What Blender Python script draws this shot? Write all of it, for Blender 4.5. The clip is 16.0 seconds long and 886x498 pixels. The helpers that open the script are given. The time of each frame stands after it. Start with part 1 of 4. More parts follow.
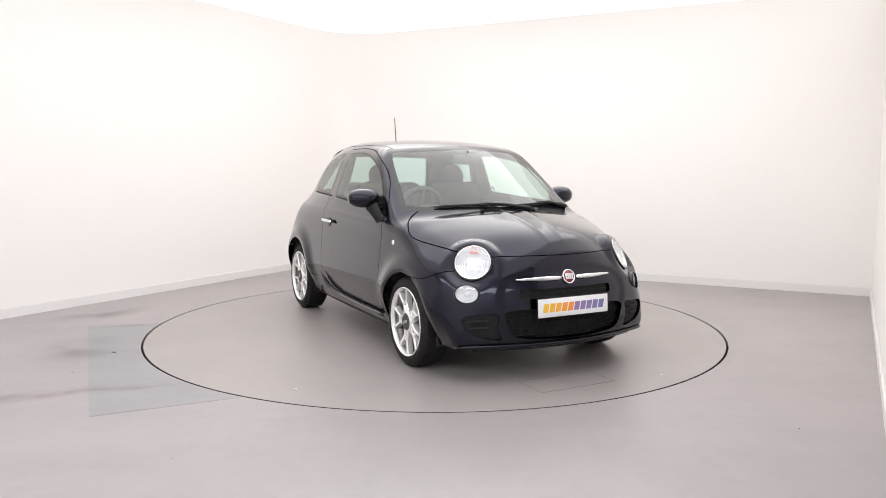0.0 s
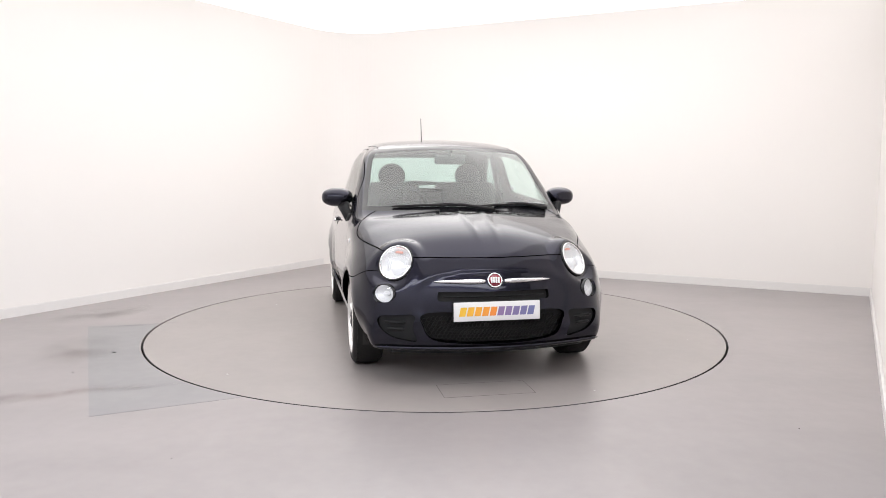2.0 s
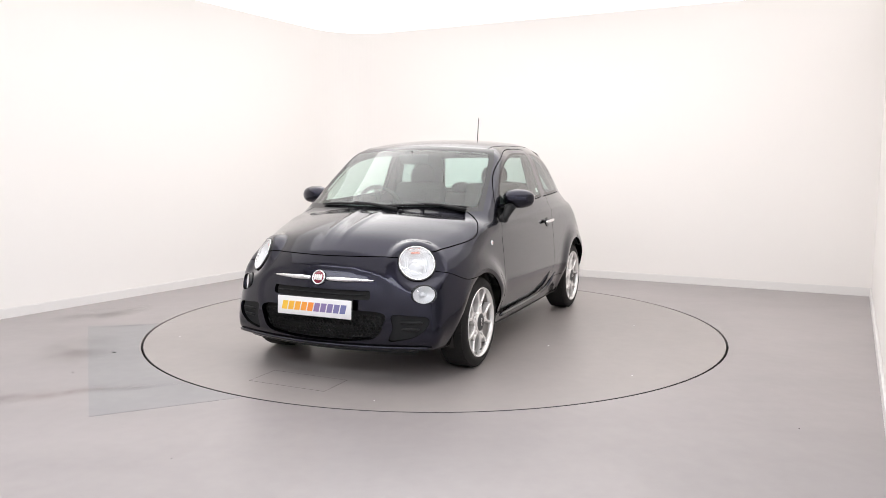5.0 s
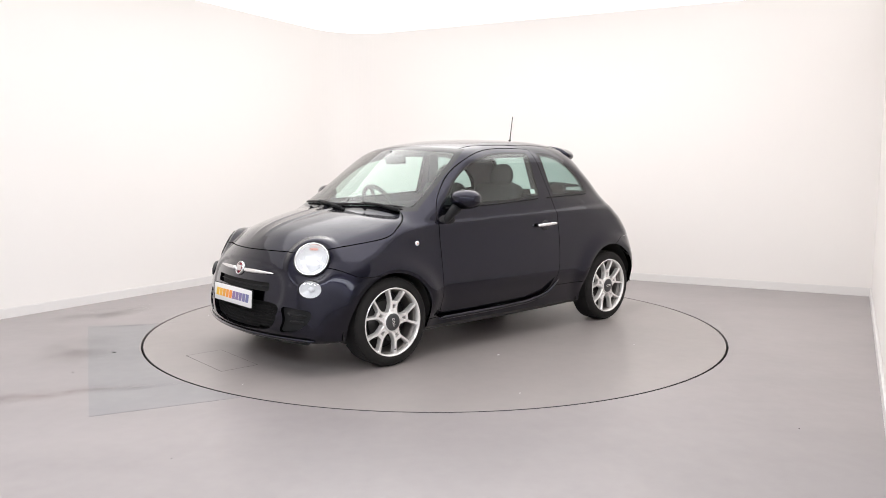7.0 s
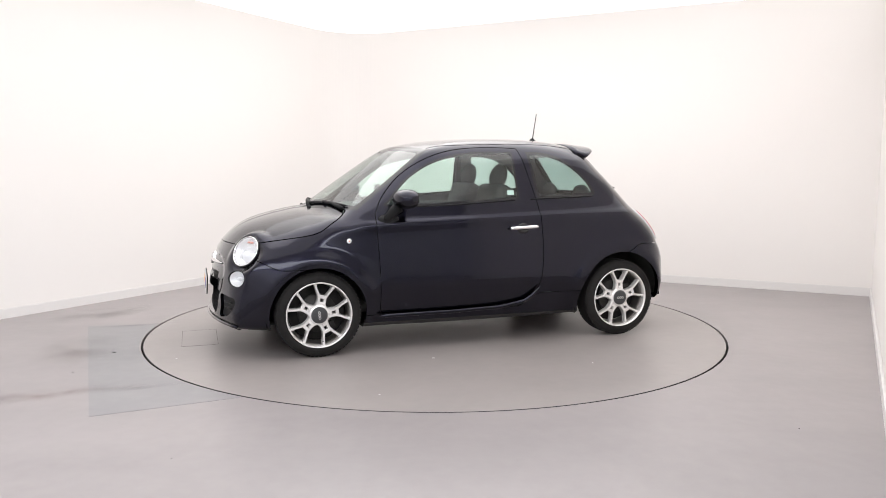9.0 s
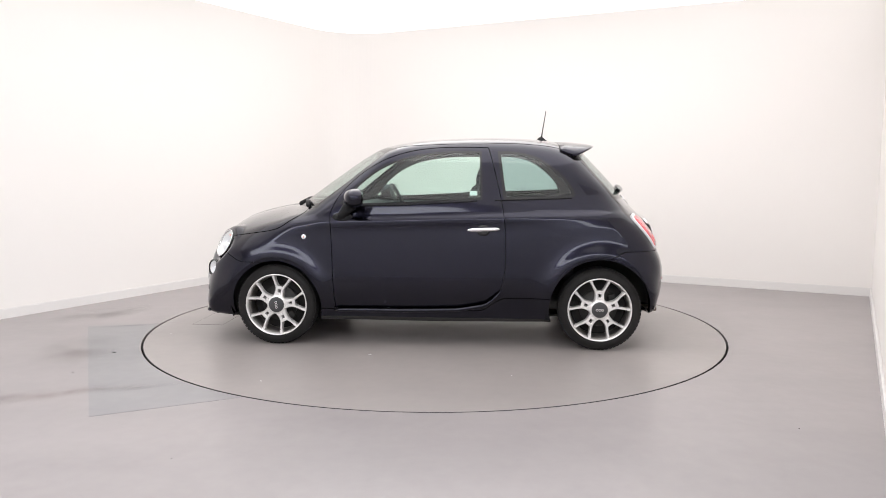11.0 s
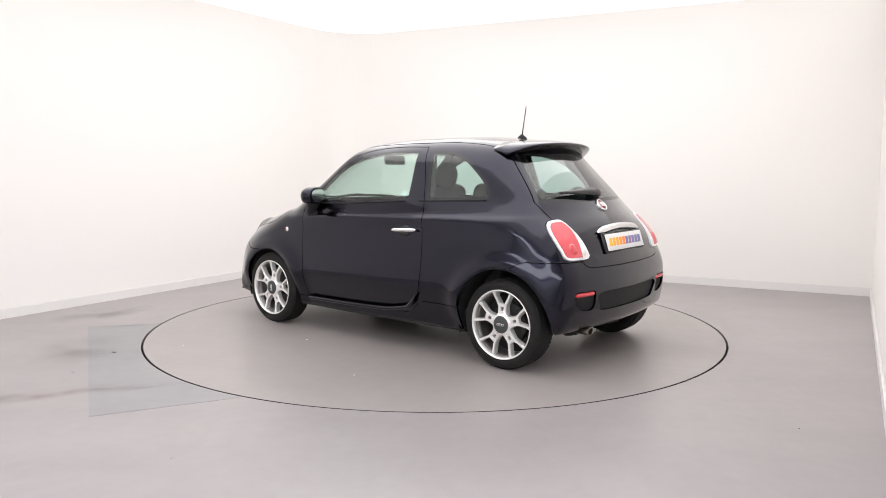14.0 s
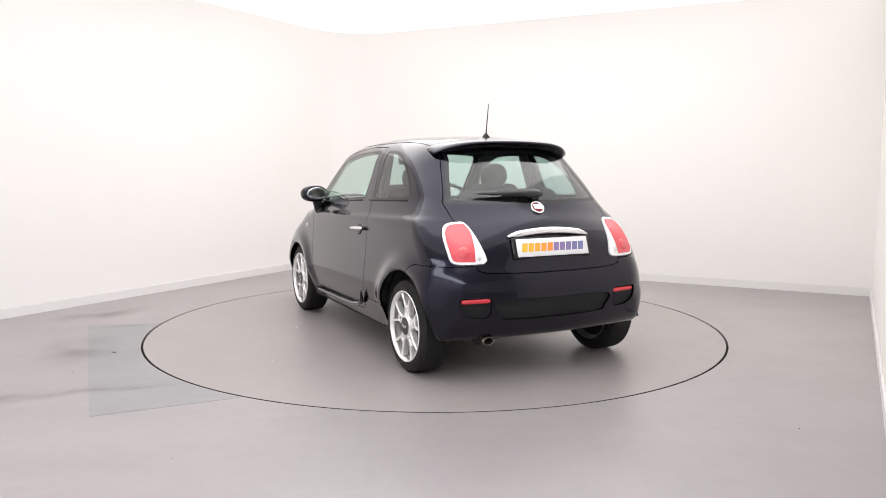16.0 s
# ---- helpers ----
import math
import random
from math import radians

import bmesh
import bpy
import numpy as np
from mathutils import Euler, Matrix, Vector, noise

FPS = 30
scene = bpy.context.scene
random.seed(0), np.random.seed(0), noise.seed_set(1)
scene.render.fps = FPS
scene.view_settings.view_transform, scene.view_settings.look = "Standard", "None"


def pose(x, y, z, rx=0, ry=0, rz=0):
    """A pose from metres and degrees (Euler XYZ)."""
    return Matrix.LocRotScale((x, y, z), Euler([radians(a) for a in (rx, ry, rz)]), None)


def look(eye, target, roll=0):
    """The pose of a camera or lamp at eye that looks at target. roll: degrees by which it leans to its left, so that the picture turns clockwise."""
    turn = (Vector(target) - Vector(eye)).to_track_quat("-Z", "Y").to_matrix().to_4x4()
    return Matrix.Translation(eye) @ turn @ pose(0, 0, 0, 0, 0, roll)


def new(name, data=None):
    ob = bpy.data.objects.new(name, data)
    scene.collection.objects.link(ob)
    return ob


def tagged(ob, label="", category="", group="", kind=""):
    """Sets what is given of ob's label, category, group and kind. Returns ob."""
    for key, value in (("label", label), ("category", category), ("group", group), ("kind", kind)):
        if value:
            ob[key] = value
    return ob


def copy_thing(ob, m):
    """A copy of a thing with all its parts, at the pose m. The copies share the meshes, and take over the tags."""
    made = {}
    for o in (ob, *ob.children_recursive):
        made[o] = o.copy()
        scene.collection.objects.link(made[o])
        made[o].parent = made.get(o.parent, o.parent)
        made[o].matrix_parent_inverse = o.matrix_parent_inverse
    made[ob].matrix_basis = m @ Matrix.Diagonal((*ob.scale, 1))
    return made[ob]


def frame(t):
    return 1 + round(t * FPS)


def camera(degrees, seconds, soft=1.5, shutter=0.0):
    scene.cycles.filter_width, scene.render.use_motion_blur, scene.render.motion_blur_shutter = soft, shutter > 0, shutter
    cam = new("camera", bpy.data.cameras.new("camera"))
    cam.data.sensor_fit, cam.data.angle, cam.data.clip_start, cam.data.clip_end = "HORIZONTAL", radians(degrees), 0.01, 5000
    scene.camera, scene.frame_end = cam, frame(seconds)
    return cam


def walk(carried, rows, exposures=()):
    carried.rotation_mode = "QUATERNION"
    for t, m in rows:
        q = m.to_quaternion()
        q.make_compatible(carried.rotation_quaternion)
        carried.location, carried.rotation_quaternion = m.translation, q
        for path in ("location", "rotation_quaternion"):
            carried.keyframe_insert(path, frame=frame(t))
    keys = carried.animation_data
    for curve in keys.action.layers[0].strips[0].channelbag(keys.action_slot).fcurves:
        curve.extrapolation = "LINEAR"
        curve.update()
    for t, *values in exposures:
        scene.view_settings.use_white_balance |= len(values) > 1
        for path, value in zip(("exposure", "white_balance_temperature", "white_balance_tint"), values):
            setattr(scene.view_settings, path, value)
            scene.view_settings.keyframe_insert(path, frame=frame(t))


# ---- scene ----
import colorsys

# ---- camera: stands still on a stand; the turntable does the moving ----
cam = camera(61.17, 16.0, soft=0.65)
CAM_POSE = Matrix(((0.99995425, -0.00164648, -0.00942285, 0.0),
                   (-0.00918852, 0.10852611, -0.99405113, -6.0556),
                   (0.00265931, 0.99409224, 0.10850601, 1.2777),
                   (0, 0, 0, 1)))
walk(cam, [(0.0, CAM_POSE), (16.0, CAM_POSE)])

# turn of the turntable: seconds, degrees (0: the car's nose points at the camera)
TURN = [(0, 27.1), (0.5, 25.3), (1, 21.7), (1.5, 16.75), (2, 10.8), (2.5, 4.9), (3, -1.1), (3.5, -7.0), (4, -12.95),
        (5.25, -27.9), (6.5, -42.7), (7.5, -54.6), (8.5, -66.2), (9, -72.05), (10.25, -86.5), (11.5, -100.75), (12.5, -112.35),
        (13.5, -124.05), (14.5, -135.85), (15.5, -147.75), (16, -153.75)]
CAR_OFF = (-0.0675, 0.0228)

# ---- light ----
world = bpy.data.worlds.new("studio_dark")
scene.world = world
world.use_nodes = True
world.node_tree.nodes["Background"].inputs[0].default_value = (0.9, 0.92, 1.0, 1)
world.node_tree.nodes["Background"].inputs[1].default_value = 0.05
scene.view_settings.exposure = 0.0


def panel_lamp(name, x, y, z, sx, sy, watts, target, color=(1, 1, 1)):
    data = bpy.data.lights.new(name, "AREA")
    data.shape, data.size, data.size_y, data.energy, data.color = "RECTANGLE", sx, sy, watts, color
    ob = new(name, data)
    ob.matrix_world = look((x, y, z), target)
    return ob


ROOM_Z = 3.03
# unseen fill lamp, added to brighten the car's reflections; the studio bay has a stretched light ceiling (below)
panel_lamp("back_fill_lamp", -0.37, -5.87, ROOM_Z - 0.03, 10.0, 1.2, 235, (-0.37, -5.87, 0), (0.93, 0.96, 1.0)).matrix_world = pose(-0.37, -5.87, ROOM_Z - 0.03, 0, 0, -27.5)


# ---- materials ----
def mat(name, color, rough=0.5, metal=0.0, spec=0.5, grain=None, bump=0.0, coat=0.0, rough_var=0.0):
    """grain: (scale, amount, second colour); two noise scales in colour, roughness and bump."""
    m = bpy.data.materials.new(name)
    m.use_nodes = True
    nt = m.node_tree
    b = nt.nodes["Principled BSDF"]
    b.inputs["Base Color"].default_value = (*color, 1)
    b.inputs["Roughness"].default_value = rough
    b.inputs["Metallic"].default_value = metal
    b.inputs["Specular IOR Level"].default_value = spec
    b.inputs["Coat Weight"].default_value = coat
    b.inputs["Coat Roughness"].default_value = 0.06
    b.inputs["Coat IOR"].default_value = 1.47
    if grain:
        scale, amount, second = grain
        tc = nt.nodes.new("ShaderNodeTexCoord")
        n1 = nt.nodes.new("ShaderNodeTexNoise")
        n2 = nt.nodes.new("ShaderNodeTexNoise")
        n1.inputs["Scale"].default_value, n1.inputs["Detail"].default_value = scale, 6
        n2.inputs["Scale"].default_value, n2.inputs["Detail"].default_value = scale * 9, 4
        for n in (n1, n2):
            nt.links.new(tc.outputs["Object"], n.inputs["Vector"])
        mixn = nt.nodes.new("ShaderNodeMath")
        mixn.operation = "MULTIPLY_ADD"
        mixn.inputs[1].default_value = 0.35
        nt.links.new(n2.outputs["Fac"], mixn.inputs[0])
        nt.links.new(n1.outputs["Fac"], mixn.inputs[2])
        ramp = nt.nodes.new("ShaderNodeMapRange")
        ramp.inputs["From Min"].default_value, ramp.inputs["From Max"].default_value = 0.3, 1.05
        ramp.inputs["To Min"].default_value, ramp.inputs["To Max"].default_value = 0.0, amount
        nt.links.new(mixn.outputs[0], ramp.inputs["Value"])
        mix = nt.nodes.new("ShaderNodeMix")
        mix.data_type = "RGBA"
        mix.inputs["A"].default_value, mix.inputs["B"].default_value = (*color, 1), (*second, 1)
        nt.links.new(ramp.outputs[0], mix.inputs["Factor"])
        nt.links.new(mix.outputs["Result"], b.inputs["Base Color"])
        if rough_var:
            rr = nt.nodes.new("ShaderNodeMapRange")
            rr.inputs["To Min"].default_value, rr.inputs["To Max"].default_value = rough - rough_var, rough + rough_var
            nt.links.new(n1.outputs["Fac"], rr.inputs["Value"])
            nt.links.new(rr.outputs[0], b.inputs["Roughness"])
        if bump:
            bp = nt.nodes.new("ShaderNodeBump")
            bp.inputs["Strength"].default_value, bp.inputs["Distance"].default_value = bump, 0.002
            nt.links.new(n2.outputs["Fac"], bp.inputs["Height"])
            nt.links.new(bp.outputs[0], b.inputs["Normal"])
    return m


def glass_mat(name, color, rough=0.0, tint=0.0):
    """Thin glass: a clear pane that mirrors by Fresnel."""
    m = bpy.data.materials.new(name)
    m.use_nodes = True
    nt = m.node_tree
    for n in list(nt.nodes):
        nt.nodes.remove(n)
    out = nt.nodes.new("ShaderNodeOutputMaterial")
    tr = nt.nodes.new("ShaderNodeBsdfTransparent")
    tr.inputs[0].default_value = (*color, 1)
    gl = nt.nodes.new("ShaderNodeBsdfGlossy")
    gl.inputs["Roughness"].default_value = rough
    lw = nt.nodes.new("ShaderNodeLayerWeight")
    lw.inputs[0].default_value = 0.5
    pw = nt.nodes.new("ShaderNodeMath")
    pw.operation = "POWER"
    pw.inputs[1].default_value = 3.2
    fr = nt.nodes.new("ShaderNodeMath")
    fr.operation = "MULTIPLY_ADD"
    fr.inputs[1].default_value, fr.inputs[2].default_value = 0.9, 0.07
    nt.links.new(lw.outputs["Facing"], pw.inputs[0])
    nt.links.new(pw.outputs[0], fr.inputs[0])
    mx = nt.nodes.new("ShaderNodeMixShader")
    nt.links.new(fr.outputs[0], mx.inputs[0])
    nt.links.new(tr.outputs[0], mx.inputs[1])
    nt.links.new(gl.outputs[0], mx.inputs[2])
    nt.links.new(mx.outputs[0], out.inputs[0])
    return m


def glow_mat(name, color, strength):
    m = bpy.data.materials.new(name)
    m.use_nodes = True
    b = m.node_tree.nodes["Principled BSDF"]
    b.inputs["Base Color"].default_value = (0.8, 0.8, 0.8, 1)
    b.inputs["Emission Color"].default_value = (*color, 1)
    b.inputs["Emission Strength"].default_value = strength
    return m


M_WALL = mat("wall_paint", (0.865, 0.835, 0.814), 0.75, grain=(0.7, 0.25, (0.845, 0.815, 0.793)), bump=0.06)
# walls out of view: greyer tone chosen for what the car reflects
M_UNSEEN_WALL = mat("unseen_wall_tone", (0.76, 0.755, 0.76), 0.8, grain=(0.8, 0.4, (0.72, 0.71, 0.71)))
M_CEIL = mat("ceiling_paint", (0.86, 0.86, 0.86), 0.8, grain=(0.9, 0.2, (0.83, 0.83, 0.83)), bump=0.05)
M_BASE = mat("skirting_paint", (0.78, 0.76, 0.75), 0.45, grain=(3, 0.3, (0.7, 0.68, 0.67)))


def floor_mat(name, low, high, rough, spec=0.5):
    """Poured resin: cloudy at two scales, faint trowel streaks, uneven gloss."""
    m = bpy.data.materials.new(name)
    m.use_nodes = True
    nt = m.node_tree
    b = nt.nodes["Principled BSDF"]
    b.inputs["Specular IOR Level"].default_value = spec
    tc = nt.nodes.new("ShaderNodeTexCoord")

    def noise(scale, detail, stretch=(1, 1, 1), turn=0.0, distort=0.0):
        mp = nt.nodes.new("ShaderNodeMapping")
        mp.inputs["Scale"].default_value = stretch
        mp.inputs["Rotation"].default_value = (0, 0, turn)
        n = nt.nodes.new("ShaderNodeTexNoise")
        n.inputs["Scale"].default_value, n.inputs["Detail"].default_value = scale, detail
        n.inputs["Distortion"].default_value = distort
        nt.links.new(tc.outputs["Object"], mp.inputs[0])
        nt.links.new(mp.outputs[0], n.inputs["Vector"])
        return n.outputs["Fac"]

    def ramp(value, a, b2, lo, hi):
        r = nt.nodes.new("ShaderNodeMapRange")
        r.inputs["From Min"].default_value, r.inputs["From Max"].default_value = a, b2
        r.inputs["To Min"].default_value, r.inputs["To Max"].default_value = lo, hi
        r.clamp = False
        nt.links.new(value, r.inputs["Value"])
        return r.outputs[0]

    def add(a, c):
        n = nt.nodes.new("ShaderNodeMath")
        nt.links.new(a, n.inputs[0])
        nt.links.new(c, n.inputs[1])
        return n.outputs[0]

    cloud = ramp(noise(0.55, 3, distort=0.3), 0.3, 0.7, 0.0, 0.5)
    blotch = ramp(noise(3.2, 3, distort=0.2), 0.3, 0.7, 0.0, 0.16)
    streak = ramp(noise(1.6, 4, (0.5, 2.2, 1), 0.5), 0.3, 0.75, 0.0, 0.16)
    fine = ramp(noise(13.0, 4), 0.3, 0.7, -0.05, 0.09)
    total = add(add(cloud, blotch), add(streak, fine))
    mix = nt.nodes.new("ShaderNodeMix")
    mix.data_type = "RGBA"
    mix.clamp_factor = False
    mix.inputs["A"].default_value, mix.inputs["B"].default_value = (*low, 1), (*high, 1)
    nt.links.new(total, mix.inputs["Factor"])
    nt.links.new(mix.outputs["Result"], b.inputs["Base Color"])
    nt.links.new(ramp(cloud, 0.0, 0.5, rough - 0.015, rough + 0.015), b.inputs["Roughness"])
    bp = nt.nodes.new("ShaderNodeBump")
    bp.inputs["Strength"].default_value, bp.inputs["Distance"].default_value = 0.03, 0.002
    nt.links.new(noise(9.0, 1), bp.inputs["Height"])
    nt.links.new(bp.outputs[0], b.inputs["Normal"])
    return m


M_FLOOR = floor_mat("resin_floor", (0.245, 0.2225, 0.2235), (0.357, 0.324, 0.325), 0.36, 0.75)
M_DISC = floor_mat("turntable_floor", (0.249, 0.2255, 0.2195), (0.352, 0.3185, 0.307), 0.35, 0.75)
M_PATCH = floor_mat("bluish_floor", (0.200, 0.198, 0.205), (0.315, 0.301, 0.307), 0.36, 0.6)
M_LIGHT = glow_mat("light_ceiling_film", (1.0, 0.985, 0.972), 1.03)
M_PANEL = glow_mat("added_panel_glow", (1.0, 0.985, 0.972), 2.65)
M_GAP = mat("gap_dark", (0.012, 0.011, 0.011), 0.8)
M_JOINT = mat("lid_joint", (0.14, 0.13, 0.125), 0.7)
M_SPECK = mat("paper_speck", (0.8, 0.8, 0.8), 0.7)


# ---- mesh helpers ----
def part(name, bm, material, parent=None, label="", smooth=True):
    """Links a bmesh as one mesh object under a thing."""
    me = bpy.data.meshes.new(name)
    if smooth:
        for f in bm.faces:
            f.smooth = True
    bm.to_mesh(me)
    bm.free()
    me.materials.append(material)
    ob = new(name, me)
    ob.parent = parent
    if label:
        tagged(ob, label)
    return ob


def box_bm(sx, sy, sz, m=None, bevel=0.0, seg=2):
    bm = bmesh.new()
    bmesh.ops.create_cube(bm, size=1, matrix=Matrix.Diagonal((sx, sy, sz, 1)))
    if bevel:
        bmesh.ops.bevel(bm, geom=bm.edges[:], offset=bevel, segments=seg, profile=0.5, affect="EDGES")
    if m is not None:
        bmesh.ops.transform(bm, matrix=m, verts=bm.verts)
    return bm


def join(bms):
    out = bmesh.new()
    for b in bms:
        me = bpy.data.meshes.new("tmp")
        b.to_mesh(me)
        b.free()
        out.from_mesh(me)
        bpy.data.meshes.remove(me)
    return out


def lathe(profile, m=None, n=64, closed=False):
    """Turns (radius, height) points round local z."""
    bm = bmesh.new()
    rings = []
    for r, h in profile:
        if r < 1e-6:
            rings.append([bm.verts.new((0, 0, h))])
        else:
            rings.append([bm.verts.new((r * math.cos(2 * math.pi * i / n), r * math.sin(2 * math.pi * i / n), h)) for i in range(n)])
    pairs = list(zip(rings, rings[1:]))
    if closed:
        pairs.append((rings[-1], rings[0]))
    for a, b in pairs:
        for i in range(n):
            j = (i + 1) % n
            q = [a[i % len(a)], a[j % len(a)], b[j % len(b)], b[i % len(b)]]
            q = list(dict.fromkeys(q))
            if len(q) > 2:
                bm.faces.new(q)
    bmesh.ops.recalc_face_normals(bm, faces=bm.faces)
    if m is not None:
        bmesh.ops.transform(bm, matrix=m, verts=bm.verts)
    return bm


def tube(points, radius, n=10, flat=1.0):
    """A round bar along points; radius a number or one for each point."""
    pts = [Vector(p) for p in points]
    rad = radius if isinstance(radius, (list, tuple)) else [radius] * len(pts)
    bm = bmesh.new()
    rings = []
    side = None
    for i, p in enumerate(pts):
        d = (pts[min(i + 1, len(pts) - 1)] - pts[max(i - 1, 0)]).normalized()
        if side is None:
            side = d.orthogonal().normalized()
        side = (side - d * side.dot(d)).normalized()
        up = d.cross(side)
        rings.append([bm.verts.new(p + rad[i] * (math.cos(a) * side + flat * math.sin(a) * up)) for a in [2 * math.pi * k / n for k in range(n)]])
    for a, b in zip(rings, rings[1:]):
        for k in range(n):
            bm.faces.new((a[k], a[(k + 1) % n], b[(k + 1) % n], b[k]))
    bm.faces.new(rings[0][::-1])
    bm.faces.new(rings[-1])
    return bm


def prism(poly, z0, z1, m=None, bevel=0.0):
    """An upright block on a plan outline."""
    bm = bmesh.new()
    lo = [bm.verts.new((x, y, z0)) for x, y in poly]
    hi = [bm.verts.new((x, y, z1)) for x, y in poly]
    n = len(poly)
    bm.faces.new(lo[::-1])
    top = bm.faces.new(hi)
    for i in range(n):
        bm.faces.new((lo[i], lo[(i + 1) % n], hi[(i + 1) % n], hi[i]))
    bmesh.ops.recalc_face_normals(bm, faces=bm.faces)
    if bevel:
        bmesh.ops.bevel(bm, geom=[e for e in bm.edges if top in e.link_faces], offset=bevel, segments=2, affect="EDGES")
    if m is not None:
        bmesh.ops.transform(bm, matrix=m, verts=bm.verts)
    return bm


# ---- the room ----
CORNER = Vector((-1.22, 4.23))
WL = Vector((-0.514, -0.857)).normalized()     # along the left wall, away from the corner
WR = Vector((0.887, -0.461)).normalized()      # along the right wall
RIGHT_END = Vector((4.37, 1.33))
THIRD = Vector((-0.487, -0.873)).normalized()


def wall(name, a, b, z1, thick, outward, label, material=None):
    d = (b - a).normalized()
    n = Vector((-d.y, d.x)) * outward
    poly = [a, b, b + n * thick, a + n * thick]
    bm = prism([tuple(p) for p in poly], 0, z1)
    return tagged(part(name, bm, material or M_WALL, smooth=False), label, "wall", kind="structure")


def skirting(a, b, outward):
    d = (b - a).normalized()
    n = Vector((-d.y, d.x)) * outward
    i = -n * 0.018
    poly = [a + i, b + i, b - n * 0.001, a - n * 0.001]
    bm = prism([tuple(p) for p in poly], 0.0, 0.085, bevel=0.006)
    return tagged(part("baseboard", bm, M_BASE, smooth=False), "pale painted skirting board along the foot of the wall", "skirting", kind="structure")


left_far = CORNER + WL * 9.5
third_end = RIGHT_END + THIRD * 4.9
wall("wall_west", CORNER, left_far, ROOM_Z, 0.15, -1, "unseen pale wall added behind the camera for reflections, brightly lit")
wall("wall_north", CORNER - WR * 0.15, RIGHT_END, ROOM_Z, 0.15, 1, "plain warm white painted studio wall, brightly lit")
wall("wall_east", RIGHT_END - THIRD * 0.15, third_end, ROOM_Z, 0.15, 1, "white painted side wall running beside the camera")
# the two walls meet in a rounded corner
c0, c1 = CORNER + WL * 0.75, CORNER + WR * 0.75
cove = [tuple(c0 * (1 - t) ** 2 + CORNER * 2 * t * (1 - t) + c1 * t ** 2) for t in [k / 24 for k in range(25)]]
bm = prism(cove + [tuple(CORNER)], 0, ROOM_Z)
tagged(part("wall_corner", bm, M_WALL, smooth=False), "rounded white corner between two studio walls", "wall", kind="structure")
skirting(CORNER, left_far, -1)
skirting(CORNER, RIGHT_END, 1)
skirting(RIGHT_END, third_end, 1)
# unseen walls behind the camera, added for the car paint to mirror
back_a = left_far
back_b = left_far + WR * 12.0
east_b = third_end + WR * 5.5
wall("wall_south", back_a, back_b, ROOM_Z, 0.15, -1, "unseen pale wall added behind the camera for reflections", M_UNSEEN_WALL)
wall("wall_return", third_end - THIRD * 0.0, east_b, ROOM_Z, 0.15, 1, "unseen pale return wall added to close the room", M_UNSEEN_WALL)
wall("wall_far_east", east_b, back_b, ROOM_Z, 0.15, 1, "unseen pale wall added behind the camera for reflections", M_UNSEEN_WALL)
bm = prism([(-9, -11), (10, -11), (10, 6), (-9, 6)], ROOM_Z, ROOM_Z + 0.12)
tagged(part("ceiling", bm, M_CEIL, smooth=False), "plain white painted studio ceiling", "ceiling", kind="structure")

bm = box_bm(7.0, 7.0, 0.012, pose(0.0, 0.0, ROOM_Z - 0.012, 0, 0, -27.5))
tagged(part("light_ceiling", bm, M_LIGHT, smooth=False), "evenly glowing white stretched light ceiling", "ceiling light", kind="structure")
# unseen brighter square, added for highlights and more even walls
bm = box_bm(4.2, 4.2, 0.03, pose(0.0, 0.0, ROOM_Z - 0.033, 0, 0, -27.5))
tagged(part("added_panel", bm, M_PANEL, smooth=False), "unseen brighter square added to the light ceiling over the turntable", "ceiling light", kind="structure")
DISC_R = 2.243
# floor: one sheet with a round well for the turntable
bm = bmesh.new()
N = 180
ring = [bm.verts.new(((DISC_R + 0.007) * math.cos(2 * math.pi * i / N), (DISC_R + 0.007) * math.sin(2 * math.pi * i / N), 0)) for i in range(N)]
low = [bm.verts.new((v.co.x, v.co.y, -0.06)) for v in ring]
mid = [bm.verts.new((3.4 * math.cos(2 * math.pi * i / N), 3.4 * math.sin(2 * math.pi * i / N), 0)) for i in range(N)]
far = [bm.verts.new((14 * math.cos(2 * math.pi * i / N), 14 * math.sin(2 * math.pi * i / N), 0)) for i in range(N)]
for i in range(N):
    j = (i + 1) % N
    bm.faces.new((ring[i], mid[i], mid[j], ring[j]))
    bm.faces.new((mid[i], far[i], far[j], mid[j]))
    bm.faces.new((low[i], ring[i], ring[j], low[j]))
tagged(part("floor", bm, M_FLOOR, smooth=False), "grey poured resin studio floor, slightly glossy, with faint scuffs", "floor", kind="structure")
bm = lathe([(0, -0.06), (DISC_R + 0.3, -0.06)], n=96)
tagged(part("floor_well", bm, M_GAP, smooth=False), "dark pit below the turntable", "floor", kind="structure")

turntable = tagged(new("turntable"), "round grey resin-topped car turntable flush with the floor", "turntable")
R = DISC_R - 0.007
part("deck", lathe([(0, 0.0), (R - 0.005, 0.0), (R - 0.003, -0.001), (R - 0.003, -0.05), (0, -0.05)], n=N), M_DISC, turntable, smooth=False)
# shade of the gap put into colour: the deck's side is near black
part("dark_rim", lathe([(R - 0.003, -0.0015), (R, -0.003), (R, -0.05), (R - 0.003, -0.05)], n=N), M_GAP, turntable, "deck edge coloured near black for the shade in the gap", smooth=False)

# ---- car materials ----
def paint_mat():
    m = mat("metallic_paint", (0.0090, 0.0087, 0.0158), 0.24, metal=1.0, spec=0.2, coat=1.0, grain=(260, 0.6, (0.0215, 0.0206, 0.0382)))
    b = m.node_tree.nodes["Principled BSDF"]
    b.inputs["Coat IOR"].default_value = 1.35
    b.inputs["Coat Roughness"].default_value = 0.06
    return m


